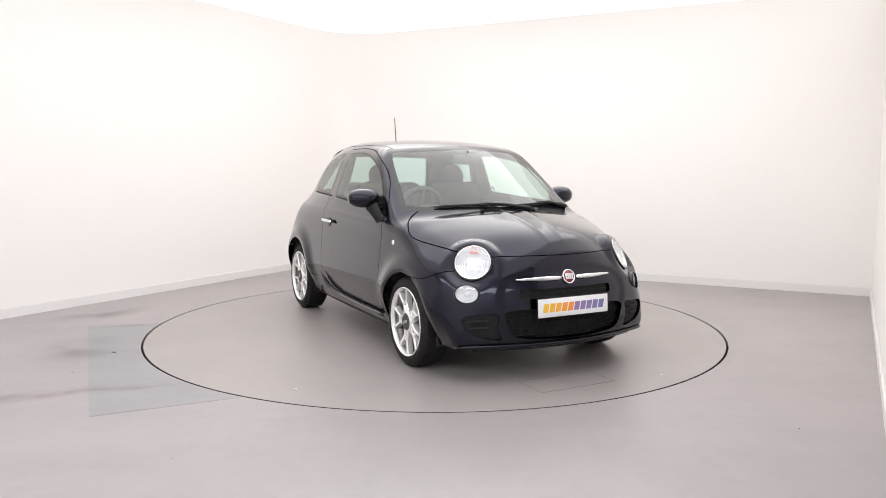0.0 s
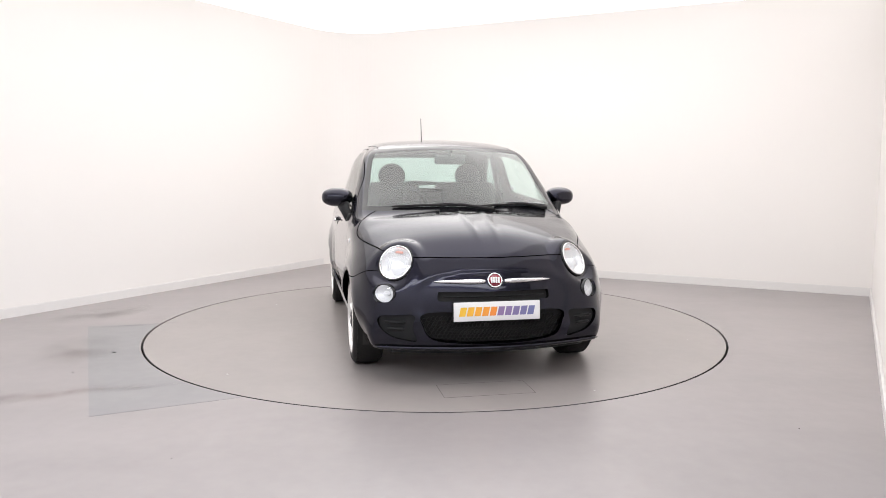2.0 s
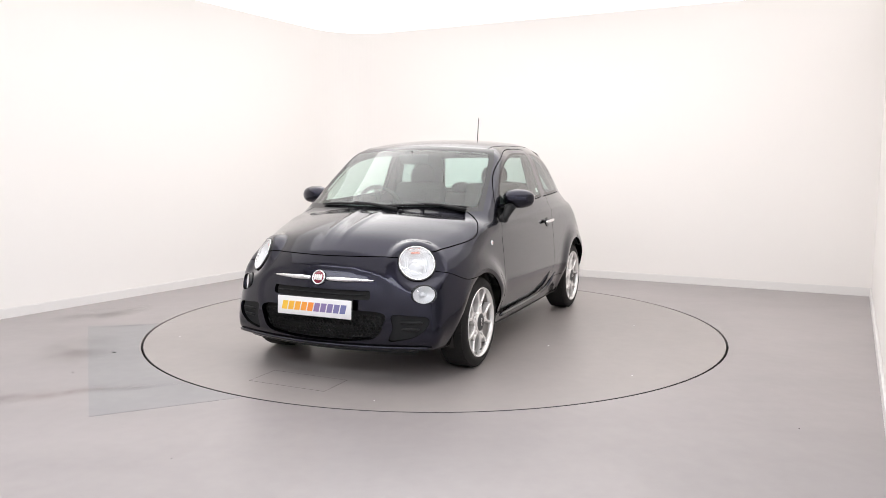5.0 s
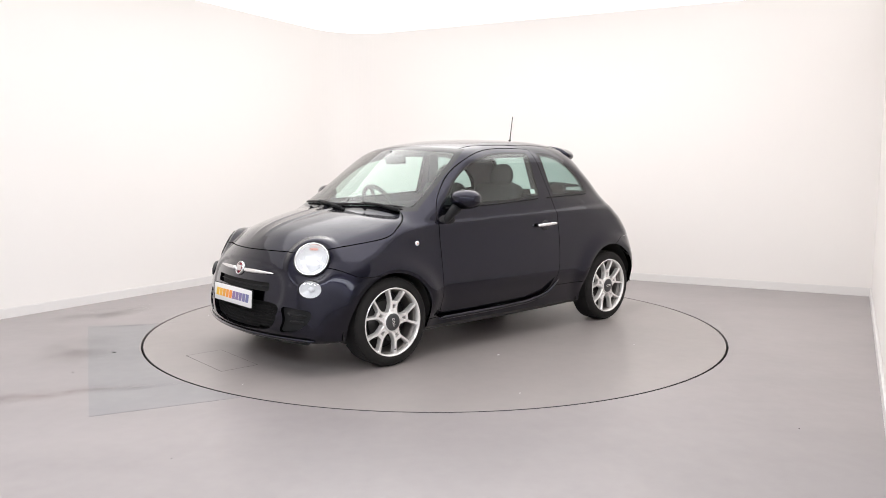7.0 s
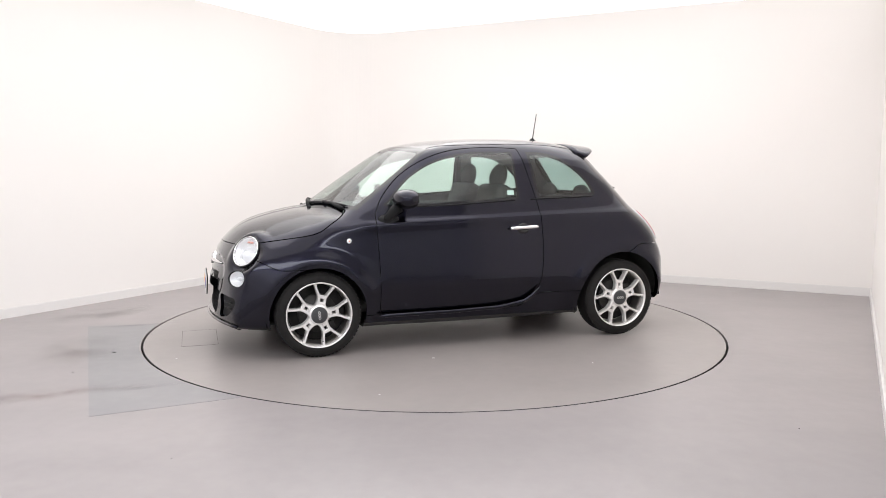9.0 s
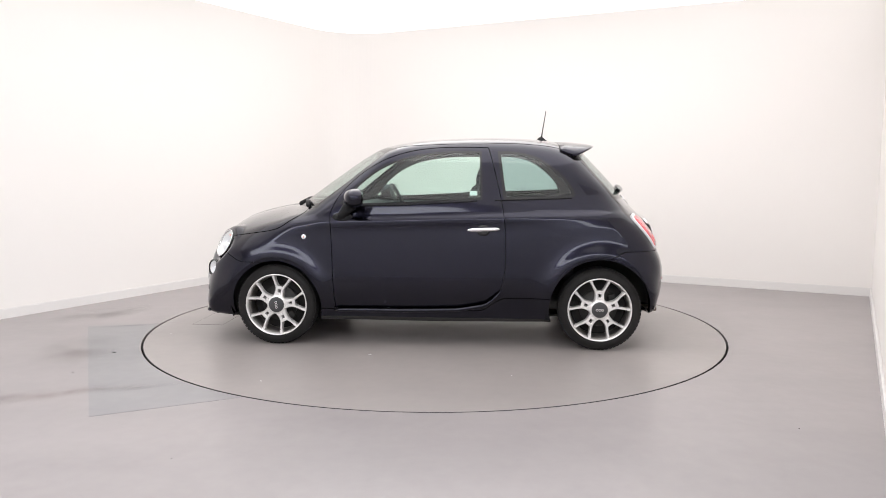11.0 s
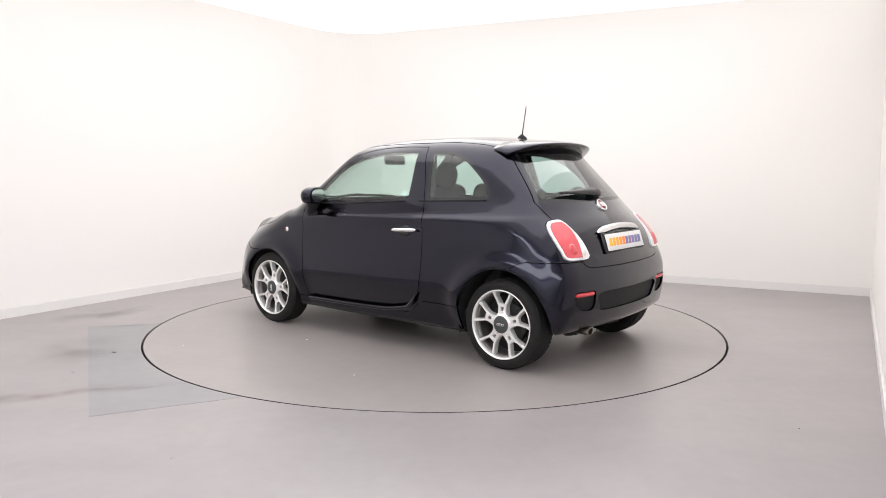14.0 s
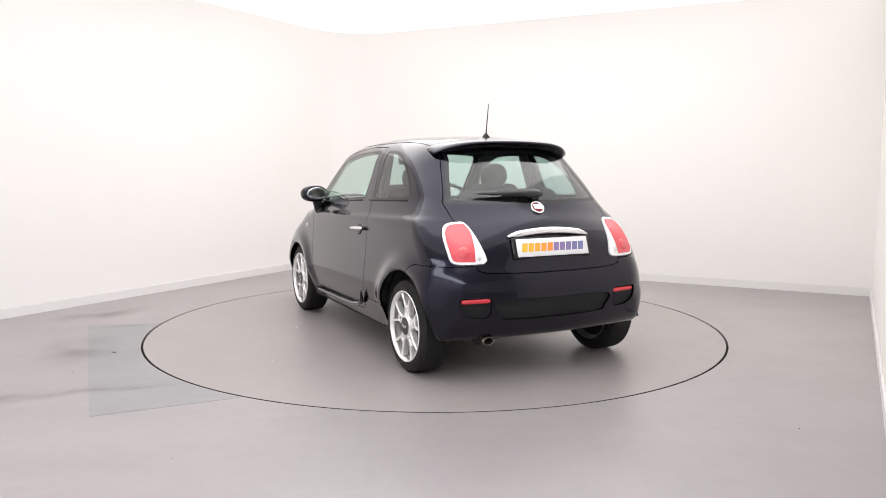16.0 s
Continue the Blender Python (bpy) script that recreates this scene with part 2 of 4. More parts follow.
M_PAINT = paint_mat()
M_TRIM = mat("black_trim", (0.012, 0.012, 0.013), 0.5, spec=0.2, grain=(60, 0.5, (0.02, 0.02, 0.021)))
M_GLOSSBLACK = mat("gloss_black", (0.008, 0.008, 0.01), 0.12, grain=(40, 0.3, (0.012, 0.012, 0.014)))
M_RUBBER = mat("tyre_rubber", (0.010, 0.0095, 0.0095), 0.7, spec=0.25, grain=(30, 0.6, (0.022, 0.02, 0.019)), bump=0.4)
M_ALLOY = mat("silver_alloy", (0.90, 0.885, 0.87), 0.22, metal=0.5, grain=(25, 0.4, (0.70, 0.68, 0.665)), rough_var=0.06)
M_ALLOY_DARK = mat("rim_barrel", (0.06, 0.057, 0.055), 0.5, metal=0.5, grain=(20, 0.5, (0.03, 0.028, 0.026)))
M_BARREL = mat("barrel_silver", (0.22, 0.205, 0.195), 0.38, metal=0.6, grain=(18, 0.6, (0.12, 0.11, 0.10)))
M_CHROME = mat("chrome", (0.82, 0.82, 0.83), 0.10, metal=1.0)
M_SATIN = mat("satin_chrome", (0.75, 0.74, 0.73), 0.28, metal=0.9)
M_GLASS = glass_mat("window_glass", (0.78, 0.92, 0.865))
M_GLASS_DARK = glass_mat("privacy_glass", (0.58, 0.72, 0.69))
M_LENS = glass_mat("lamp_lens", (0.96, 0.97, 0.98))
M_REFLECTOR = mat("lamp_reflector", (0.92, 0.92, 0.93), 0.25, metal=0.3)
M_LAMPWHITE = mat("lamp_white", (0.88, 0.88, 0.89), 0.3, grain=(60, 0.4, (0.8, 0.8, 0.82)))
M_RED = mat("red_lens", (0.62, 0.035, 0.05), 0.18, coat=0.6, grain=(40, 0.4, (0.5, 0.03, 0.04)))
M_PINK = mat("tail_lens_red", (0.70, 0.075, 0.095), 0.2, coat=0.7, grain=(30, 0.4, (0.6, 0.06, 0.08)))
M_ORANGE = mat("amber_bulb", (0.80, 0.36, 0.28), 0.3)
M_PLATE = mat("plate_white", (0.80, 0.79, 0.79), 0.35)
M_CLOTH = mat("seat_cloth", (0.035, 0.034, 0.036), 0.9, grain=(12, 0.6, (0.06, 0.058, 0.06)), bump=0.02)
M_DASH = mat("dash_plastic", (0.045, 0.046, 0.048), 0.6, grain=(14, 0.5, (0.06, 0.06, 0.062)), bump=0.03)
M_BADGE = mat("badge_red", (0.22, 0.012, 0.03), 0.25, coat=0.5)
M_STICKER = mat("sticker", (0.75, 0.80, 0.80), 0.5)
M_UNDER = mat("underbody", (0.02, 0.019, 0.018), 0.85, grain=(8, 0.5, (0.035, 0.03, 0.027)))
M_RUST = mat("exhaust_steel", (0.22, 0.19, 0.165), 0.35, metal=0.9, grain=(18, 0.6, (0.2, 0.14, 0.1)))


# ---- the car's shape: x forward, y to its left, z up, from the ground between the axles ----
def spline(pts, n=8, closed=False):
    """Points along a smooth curve through pts."""
    p = np.array(pts, float)
    m = len(p)
    out = []
    for i in range(m if closed else m - 1):
        q = [p[(i + k) % m] if closed else p[min(max(i + k, 0), m - 1)] for k in (-1, 0, 1, 2)]
        for t in np.arange(n) / n:
            out.append(0.5 * (2 * q[1] + (q[2] - q[0]) * t + (2 * q[0] - 5 * q[1] + 4 * q[2] - q[3]) * t * t + (3 * q[1] - q[0] - 3 * q[2] + q[3]) * t ** 3))
    if not closed:
        out.append(p[-1])
    return np.array(out)


def poly_sd(px, py, poly):
    """Signed distance to a closed outline, negative inside."""
    d = np.full(px.shape, 1e9)
    inside = np.zeros(px.shape, bool)
    for (ax, ay), (bx, by) in zip(poly, np.roll(poly, -1, axis=0)):
        ex, ey = bx - ax, by - ay
        wx, wy = px - ax, py - ay
        t = np.clip((wx * ex + wy * ey) / (ex * ex + ey * ey + 1e-12), 0, 1)
        d = np.minimum(d, (wx - ex * t) ** 2 + (wy - ey * t) ** 2)
        if ay != by:
            inside ^= ((ay > py) != (by > py)) & (px < ax + (py - ay) * ex / (by - ay))
    d = np.sqrt(d)
    return np.where(inside, -d, d)


PROFILE = [(1.76, 0.20), (1.835, 0.235), (1.845, 0.34), (1.838, 0.45), (1.822, 0.55), (1.795, 0.64), (1.755, 0.715), (1.705, 0.78),
           (1.60, 0.863), (1.45, 0.921), (1.25, 0.970), (1.12, 0.994), (1.00, 1.080), (0.84, 1.195), (0.57, 1.375), (0.40, 1.444),
           (0.10, 1.488), (-0.30, 1.504), (-0.66, 1.497), (-0.92, 1.464), (-1.06, 1.405), (-1.17, 1.30), (-1.30, 1.16), (-1.415, 1.02),
           (-1.505, 0.93), (-1.57, 0.84), (-1.605, 0.74), (-1.635, 0.66), (-1.655, 0.57), (-1.655, 0.46), (-1.635, 0.36), (-1.59, 0.265),
           (-1.42, 0.225), (-1.2, 0.19), (0.0, 0.17), (1.3, 0.18)]
GX, GZ = np.arange(-2.1, 2.3, 0.01), np.arange(-0.2, 1.8, 0.01)
_gx, _gz = np.meshgrid(GX, GZ, indexing="ij")
PROF = poly_sd(_gx, _gz, spline(PROFILE, 6, True))
for _ in range(3):
    PROF[1:-1, 1:-1] = (PROF[1:-1, 1:-1] * 2 + PROF[:-2, 1:-1] + PROF[2:, 1:-1] + PROF[1:-1, :-2] + PROF[1:-1, 2:]) / 6


def prof(x, z):
    u = np.clip((x - GX[0]) / 0.01, 0, len(GX) - 2.001)
    v = np.clip((z - GZ[0]) / 0.01, 0, len(GZ) - 2.001)
    i, j = u.astype(int), v.astype(int)
    a, b = u - i, v - j
    return (PROF[i, j] * (1 - a) + PROF[i + 1, j] * a) * (1 - b) + (PROF[i, j + 1] * (1 - a) + PROF[i + 1, j + 1] * a) * b


def smooth(lo, hi, x):
    t = np.clip((x - lo) / (hi - lo), 0, 1)
    return t * t * (3 - 2 * t)


def curve(pts):
    c = spline(pts, 10)
    return lambda v: np.interp(v, c[:, 0], c[:, 1])


SIDE_Z = curve([(0.0, 0.72), (0.2, 0.757), (0.3, 0.785), (0.40, 0.806), (0.46, 0.8125), (0.52, 0.8125), (0.65, 0.804), (0.8, 0.790), (0.9, 0.776), (0.97, 0.762), (1.05, 0.740),
                (1.2, 0.686), (1.35, 0.634), (1.5, 0.572), (1.7, 0.46)])
PLAN_LOW = curve([(-2.1, 0.88), (-1.65, 0.945), (-1.4, 0.978), (-1.1, 0.995), (-0.6, 1.0), (0.6, 1.0), (1.1, 0.99), (1.4, 0.972), (1.6, 0.945), (1.85, 0.90), (2.2, 0.80)])
PLAN_HIGH = curve([(-2.1, 0.62), (-1.5, 0.78), (-1.1, 0.90), (-0.7, 0.965), (-0.2, 1.0), (0.3, 0.998), (0.8, 0.98), (1.1, 0.95), (1.8, 0.85), (2.2, 0.8)])
SHIFT_F = curve([(0.0, 0.11), (0.4, 0.115), (0.6, 0.128), (0.75, 0.138), (0.95, 0.135), (1.1, 0.165), (1.25, 0.20), (1.4, 0.26), (1.5, 0.26), (1.7, 0.08)])
SHIFT_R = curve([(0.0, 0.05), (0.5, 0.05), (0.75, 0.05), (1.0, 0.08), (1.3, 0.12), (1.7, 0.12)])
CROWN = curve([(-2.1, 0.03), (-1.2, 0.05), (-0.5, 0.05), (0.4, 0.045), (0.9, 0.03), (1.2, 0.055), (1.6, 0.075), (2.2, 0.06)])


def smax(a, b, k):
    h = np.clip(0.5 + 0.5 * (a - b) / k, 0, 1)
    return b + (a - b) * h + k * h * (1 - h)


LAMP_C, LAMP_N = Vector((1.600, 0.559, 0.709)), Euler((0, radians(-26), radians(39))).to_matrix() @ Vector((1, 0, 0))


def body_f(p):
    """The body as one smooth closed form: below 0 inside."""
    x, y, z = p[..., 0], np.abs(p[..., 1]), p[..., 2]
    q = (y / 0.6) ** 2
    xs = x + SHIFT_F(z) * q * smooth(-0.1, 0.9, x) - SHIFT_R(z) * q * smooth(0.1, -0.9, x)
    zs = z + CROWN(x) * q * smooth(0.55, 0.8, z)
    # two faint ridges along the bonnet
    zs = zs - 0.006 * np.exp(-((y - 0.055 - 0.05 * (1.7 - x)) / 0.02) ** 2) * smooth(0.95, 1.1, x) * smooth(1.75, 1.5, x) * smooth(0.75, 0.85, z)
    top = prof(xs, zs)
    up = smooth(0.85, 1.1, z)
    w = SIDE_Z(z) * (PLAN_LOW(x) * (1 - up) + PLAN_HIGH(x) * up)
    # shoulder crease behind the door line, and swollen wheel arches
    zc = z - 0.915 + 0.03 * x
    w = w + 0.013 * np.where(zc > 0, np.exp(-(zc / 0.018) ** 2), np.exp(-(zc / 0.05) ** 2)) * smooth(1.3, 0.6, x)
    for cx, flare in ((1.15, 0.355), (-1.15, 0.376)):
        r = np.sqrt((x - cx) ** 2 + (z - 0.29) ** 2)
        w = w + 0.026 * np.exp(-((r - flare) / 0.072) ** 2) * smooth(0.2, 0.45, z)
    # waist: the doors draw in above the sill
    w = w - 0.026 * smooth(0.49, 0.26, z) * smooth(0.9, 0.7, np.abs(x))
    side = (y - w) * 0.93
    k = 0.10 + 0.06 * smooth(1.0, 1.5, np.abs(x)) * smooth(1.1, 0.8, z) + 0.06 * smooth(1.15, 1.4, z) * smooth(0.4, 0.0, x)
    k = k - 0.035 * smooth(0.1, 0.4, x) * smooth(1.0, 1.15, z)
    k = 0.04 + (k - 0.04) * smooth(0.22, 0.5, z)
    # brows over the headlamps
    d2 = (x - 1.545) ** 2 + (y - 0.58) ** 2 + (z - 0.775) ** 2
    f = smax(top, side, k) - 0.012 * np.exp(-d2 / 0.0144)
    # the nose panel round badge and plate lies a little back behind a soft edge
    nose = (y / 0.46) ** 2.6 + (np.abs(z - 0.50) / 0.172) ** 2.6
    f = f + 0.009 * smooth(1.18, 0.86, nose) * smooth(1.4, 1.55, x)
    # a flat seat under each headlamp
    dx, dy, dz = x - LAMP_C[0], y - LAMP_C[1], z - LAMP_C[2]
    seat_w = smooth(0.20, 0.115, np.sqrt(dx * dx + dy * dy + dz * dz))
    return f * (1 - seat_w) + (dx * LAMP_N[0] + dy * LAMP_N[1] + dz * LAMP_N[2]) * seat_w


def grad(fn, p, h=0.008):
    g = np.empty_like(p)
    for a in range(3):
        d = np.zeros(3)
        d[a] = h
        g[..., a] = (fn(p + d) - fn(p - d)) / (2 * h)
    return g


def surface(fn, lo, hi, step):
    """Skins fn = 0 with quads; returns points, normals, faces."""
    ax = [np.arange(lo[k], hi[k] + step, step) for k in range(3)]
    g = np.stack(np.meshgrid(*ax, indexing="ij"), -1)
    ins = np.empty(g.shape[:3], bool)
    for i in range(len(ax[0])):
        ins[i] = fn(g[i]) < 0
    c = np.zeros([n - 1 for n in ins.shape], int)
    for i in (0, 1):
        for j in (0, 1):
            for k in (0, 1):
                c += ins[i:ins.shape[0] - 1 + i, j:ins.shape[1] - 1 + j, k:ins.shape[2] - 1 + k]
    live = (c > 0) & (c < 8)
    index = -np.ones(live.shape, int)
    index[live] = np.arange(live.sum())
    cells = np.argwhere(live)
    V = np.array(lo) + (cells + 0.5) * step
    for _ in range(5):
        n = grad(fn, V)
        n2 = (n ** 2).sum(1, keepdims=True)
        d = fn(V)[:, None] * n / np.maximum(n2, 0.2)
        V = V - np.clip(d, -step, step)
    faces = []
    for a in range(3):
        b, e = (a + 1) % 3, (a + 2) % 3
        i0 = np.take(ins, range(ins.shape[a] - 1), a)
        i1 = np.take(ins, range(1, ins.shape[a]), a)
        for s, t in ((i0 & ~i1, 1), (~i0 & i1, -1)):
            ix = np.argwhere(s)
            ok = (ix[:, b] > 0) & (ix[:, e] > 0) & (ix[:, b] < index.shape[b]) & (ix[:, e] < index.shape[e])
            ix = ix[ok]
            q = []
            for db, de in ((0, 0), (-1, 0), (-1, -1), (0, -1)):
                m = ix.copy()
                m[:, b] += db
                m[:, e] += de
                q.append(index[m[:, 0], m[:, 1], m[:, 2]])
            q = np.stack(q, 1)
            faces.append(q[:, ::-1] if t > 0 else q)
    F = np.concatenate(faces)
    n = grad(fn, V, 0.012)
    n /= np.linalg.norm(n, axis=1, keepdims=True) + 1e-9
    fn0 = np.cross(V[F[:, 2]] - V[F[:, 0]], V[F[:, 3]] - V[F[:, 1]])
    if (np.sum(fn0 * n[F[:, 0]], 1) < 0).mean() > 0.5:
        F = F[:, ::-1]
    return V, n, [tuple(f) for f in F.tolist()]


def clip(mesh, f):
    """Cuts a skin along f = 0; returns the side below and the side above."""
    V, Nn, F = mesh
    vals = f(V) if callable(f) else f
    neg = vals < 0
    res = []
    ev, en, cut = [], [], {}

    def crossing(a, b):
        key = (min(a, b), max(a, b))
        if key not in cut:
            t = vals[key[0]] / (vals[key[0]] - vals[key[1]])
            cut[key] = len(V) + len(ev)
            ev.append(V[key[0]] * (1 - t) + V[key[1]] * t)
            en.append(Nn[key[0]] * (1 - t) + Nn[key[1]] * t)
        return cut[key]
    lo, hi = [], []
    for face in F:
        s = [neg[i] for i in face]
        if all(s):
            lo.append(face)
        elif not any(s):
            hi.append(face)
        else:
            pa, pb = [], []
            m = len(face)
            for i in range(m):
                a, b = face[i], face[(i + 1) % m]
                (pa if s[i] else pb).append(a)
                if s[i] != s[(i + 1) % m]:
                    c = crossing(a, b)
                    pa.append(c)
                    pb.append(c)
            lo.append(tuple(pa))
            hi.append(tuple(pb))
    V2 = np.concatenate([V, np.array(ev).reshape(-1, 3)])
    N2 = np.concatenate([Nn, np.array(en).reshape(-1, 3)])
    for faces in (lo, hi):
        used = np.zeros(len(V2), bool)
        for face in faces:
            for i in face:
                used[i] = True
        remap = np.cumsum(used) - 1
        res.append((V2[used], N2[used], [tuple(int(remap[i]) for i in face) for face in faces]))
    return res


def skin(name, mesh, material, parent, label="", depth=0.014, out=0.0):
    """A panel from a piece of skin: pushed out a little, its open edges turned inwards by depth."""
    V, Nn, F = mesh
    n = Nn / (np.linalg.norm(Nn, axis=1, keepdims=True) + 1e-9)
    P = V + n * out
    edges = {}
    for f in F:
        for i in range(len(f)):
            a, b = f[i], f[(i + 1) % len(f)]
            edges[(a, b)] = edges.get((a, b), 0) + 1
    rim = [e for e in edges if (e[1], e[0]) not in edges]
    faces = [list(f) for f in F]
    pts = [P]
    nn = [n]
    if depth and rim:
        ids = sorted({i for e in rim for i in e})
        where = {i: k for k, i in enumerate(ids)}
        b1, b2 = len(P), len(P) + len(ids)
        pts += [P[ids], P[ids] - n[ids] * depth]
        flat = np.zeros((len(ids), 3))
        nn += [flat, flat]
        for a, b in rim:
            faces.append([b1 + where[b], b1 + where[a], b2 + where[a], b2 + where[b]])
    me = bpy.data.meshes.new(name)
    me.from_pydata(np.concatenate(pts).tolist(), [], faces)
    me.polygons.foreach_set("use_smooth", [True] * len(me.polygons))
    me.update()
    me.normals_split_custom_set_from_vertices(np.concatenate(nn).tolist())
    me.materials.append(material)
    ob = new(name, me)
    ob.parent = parent
    if label:
        tagged(ob, label)
    return ob


car = tagged(new("car"), "small dark blue-black metallic three-door hatchback standing on the turntable", "car")
BODY = surface(body_f, (-1.80, -0.90, 0.10), (1.98, 0.90, 1.58), 0.02)

# -- outlines in the side view (x, z) --
DOOR_GLASS = spline([(0.665, 1.008), (0.2, 1.02), (-0.315, 1.052), (-0.325, 1.06), (-0.315, 1.375), (-0.30, 1.39), (-0.02, 1.388), (0.2, 1.355), (0.38, 1.29), (0.53, 1.19), (0.65, 1.06)], 6, True)
QUARTER_GLASS = spline([(-0.475, 1.058), (-0.49, 1.05), (-0.7, 1.055), (-0.96, 1.072), (-0.972, 1.10), (-0.91, 1.20), (-0.74, 1.335), (-0.58, 1.385), (-0.44, 1.39), (-0.43, 1.38)], 6, True)
DOOR = spline([(0.755, 0.95), (0.752, 0.9), (0.735, 0.6), (0.725, 0.30), (0.715, 0.272), (0.66, 0.268), (0.2, 0.273), (-0.16, 0.284), (-0.35, 0.315), (-0.445, 0.39), (-0.487, 0.55),
               (-0.49, 0.8), (-0.46, 1.04), (-0.37, 1.395), (-0.33, 1.418), (-0.02, 1.418), (0.22, 1.385), (0.41, 1.315), (0.57, 1.21), (0.70, 1.07)], 5, True)
# front view (y, z), rear view (y, z)
SCREEN = spline([(-0.70, 0.985), (-0.4, 0.982), (0, 0.980), (0.4, 0.982), (0.70, 0.985), (0.69, 1.0), (0.645, 1.18), (0.605, 1.33), (0.565, 1.395), (0.5, 1.412), (0, 1.435), (-0.5, 1.412), (-0.565, 1.395), (-0.605, 1.33), (-0.645, 1.18), (-0.69, 1.0)], 6, True)
REAR_GLASS = spline([(-0.568, 1.058), (-0.3, 1.052), (0, 1.05), (0.3, 1.052), (0.568, 1.058), (0.555, 1.09), (0.462, 1.33), (0.43, 1.385), (0, 1.395), (-0.43, 1.385), (-0.462, 1.33), (-0.555, 1.09)], 6, True)
HATCH = spline([(-0.53, 0.705), (-0.47, 0.662), (-0.2, 0.652), (0, 0.651), (0.2, 0.652), (0.47, 0.662), (0.53, 0.705), (0.535, 0.8), (0.582, 1.04), (0.565, 1.1), (0.475, 1.36), (0.44, 1.42), (0, 1.455), (-0.44, 1.42), (-0.475, 1.36), (-0.565, 1.1), (-0.582, 1.04), (-0.535, 0.8)], 6, True)
BONNET = spline([(1.95, 0.742), (1.73, 0.745), (1.61, 0.747), (1.53, 0.768), (1.36, 0.795), (1.16, 0.832), (1.06, 0.89), (0.945, 0.978), (1.0, 1.1), (1.4, 1.15), (2.0, 1.1)], 6, True)


def rect_sd(u, v, u0, u1, v0, v1):
    return np.maximum(np.maximum(u0 - u, u - u1), np.maximum(v0 - v, v - v1))


def f_arch(V):
    r = np.minimum(np.hypot(V[:, 0] - 1.15, V[:, 2] - 0.285) - 0.326, np.hypot(V[:, 0] + 1.15, V[:, 2] - 0.293) - 0.352)
    return np.maximum(r, 0.5 - np.abs(V[:, 1]))


def f_side(poly, near=0.42):
    return lambda V: np.maximum(poly_sd(V[:, 0], V[:, 2], poly), near - np.abs(V[:, 1]))


def f_front(poly, x0):
    return lambda V: np.maximum(poly_sd(V[:, 1], V[:, 2], poly), x0 - V[:, 0])


def f_rear(poly, x0):
    return lambda V: np.maximum(poly_sd(V[:, 1], V[:, 2], poly), V[:, 0] - x0)


GAP = 0.0025


def cut_out(mesh, f, gap=GAP):
    """Takes the piece inside f out of a skin, with a joint round it."""
    vals = f(mesh[0])
    inner, rest = clip(mesh, vals)
    inner = clip(inner, f(inner[0]) + gap)[0]
    rest = clip(rest, f(rest[0]) - gap)[1]
    return inner, rest


rest = clip(BODY, f_arch)[1]
floor_pan, rest = clip(rest, lambda V: V[:, 2] - 0.205)
skin("floor_pan", floor_pan, M_UNDER, car, "dark underbody with dusty coating")

# glass, each pane with a black surround
panes = {}


def f_screen(V):
    return np.maximum(f_front(SCREEN, 0.2)(V), V[:, 0] - 1.16)


for nm, f, edge in (("windscreen", f_screen, 0.03), ("rear_window", f_rear(REAR_GLASS, -0.95), 0.022),
                    ("door_glass", f_side(DOOR_GLASS), 0.014), ("quarter_glass", f_side(QUARTER_GLASS), 0.020)):
    inner, rest = clip(rest, f)
    pane, band = clip(inner, f(inner[0]) + edge)
    panes[nm] = (pane, band)


def left_right(mesh):
    return clip(mesh, lambda V: -V[:, 1])


# inner lining, seen through the glass
V, Nn, F = rest
lining = clip((V - Nn * 0.035, -Nn, [f[::-1] for f in F]), lambda V: np.maximum(0.55 - V[:, 2], np.abs(V[:, 0] + 0.2) - 1.35))[0]
skin("cabin_lining", lining, M_DASH, car, "dark grey moulded cabin lining", depth=0)

# openings for lamps
FOG_C, FOG_N = Vector((1.664, 0.637, 0.535)), Euler((0, radians(-7), radians(45))).to_matrix() @ Vector((1, 0, 0))
TAIL = spline([(0.512, 0.937), (0.572, 0.945), (0.632, 0.930), (0.670, 0.87), (0.676, 0.77), (0.657, 0.716), (0.56, 0.708), (0.472, 0.712), (0.452, 0.735), (0.476, 0.83)], 6, True)
LOWER_GRILLE = spline([(-0.405, 0.43), (0.0, 0.435), (0.405, 0.43), (0.425, 0.35), (0.37, 0.275), (0.2, 0.252), (0, 0.247), (-0.2, 0.252), (-0.37, 0.275), (-0.425, 0.35)], 6, True)
FOG_RECESS = spline([(0.475, 0.418), (0.58, 0.416), (0.675, 0.405), (0.672, 0.345), (0.61, 0.292), (0.53, 0.27), (0.46, 0.265), (0.485, 0.34)], 6, True)
REAR_INSERT = spline([(-0.40, 0.493), (0, 0.498), (0.40, 0.493), (0.385, 0.41), (0.345, 0.378), (0, 0.372), (-0.345, 0.378), (-0.385, 0.41)], 6, True)
REAR_RECESS = spline([(0.455, 0.516), (0.55, 0.519), (0.645, 0.515), (0.632, 0.44), (0.57, 0.402), (0.48, 0.394), (0.450, 0.412), (0.446, 0.46)], 6, True)


def oval(V, c, n, ru, rv):
    """Inside an oval in the plane through c square to n, on both sides of the car."""
    u = Vector((0, 0, 1)).cross(n).normalized()
    w = n.cross(u)
    d = np.stack([V[:, 0], np.abs(V[:, 1]), V[:, 2]], 1) - np.array(c)
    r = np.sqrt((d @ np.array(u) / ru) ** 2 + (d @ np.array(w) / rv) ** 2)
    return np.maximum((r - 1) * min(ru, rv), np.abs(d @ np.array(n)) - 0.2)


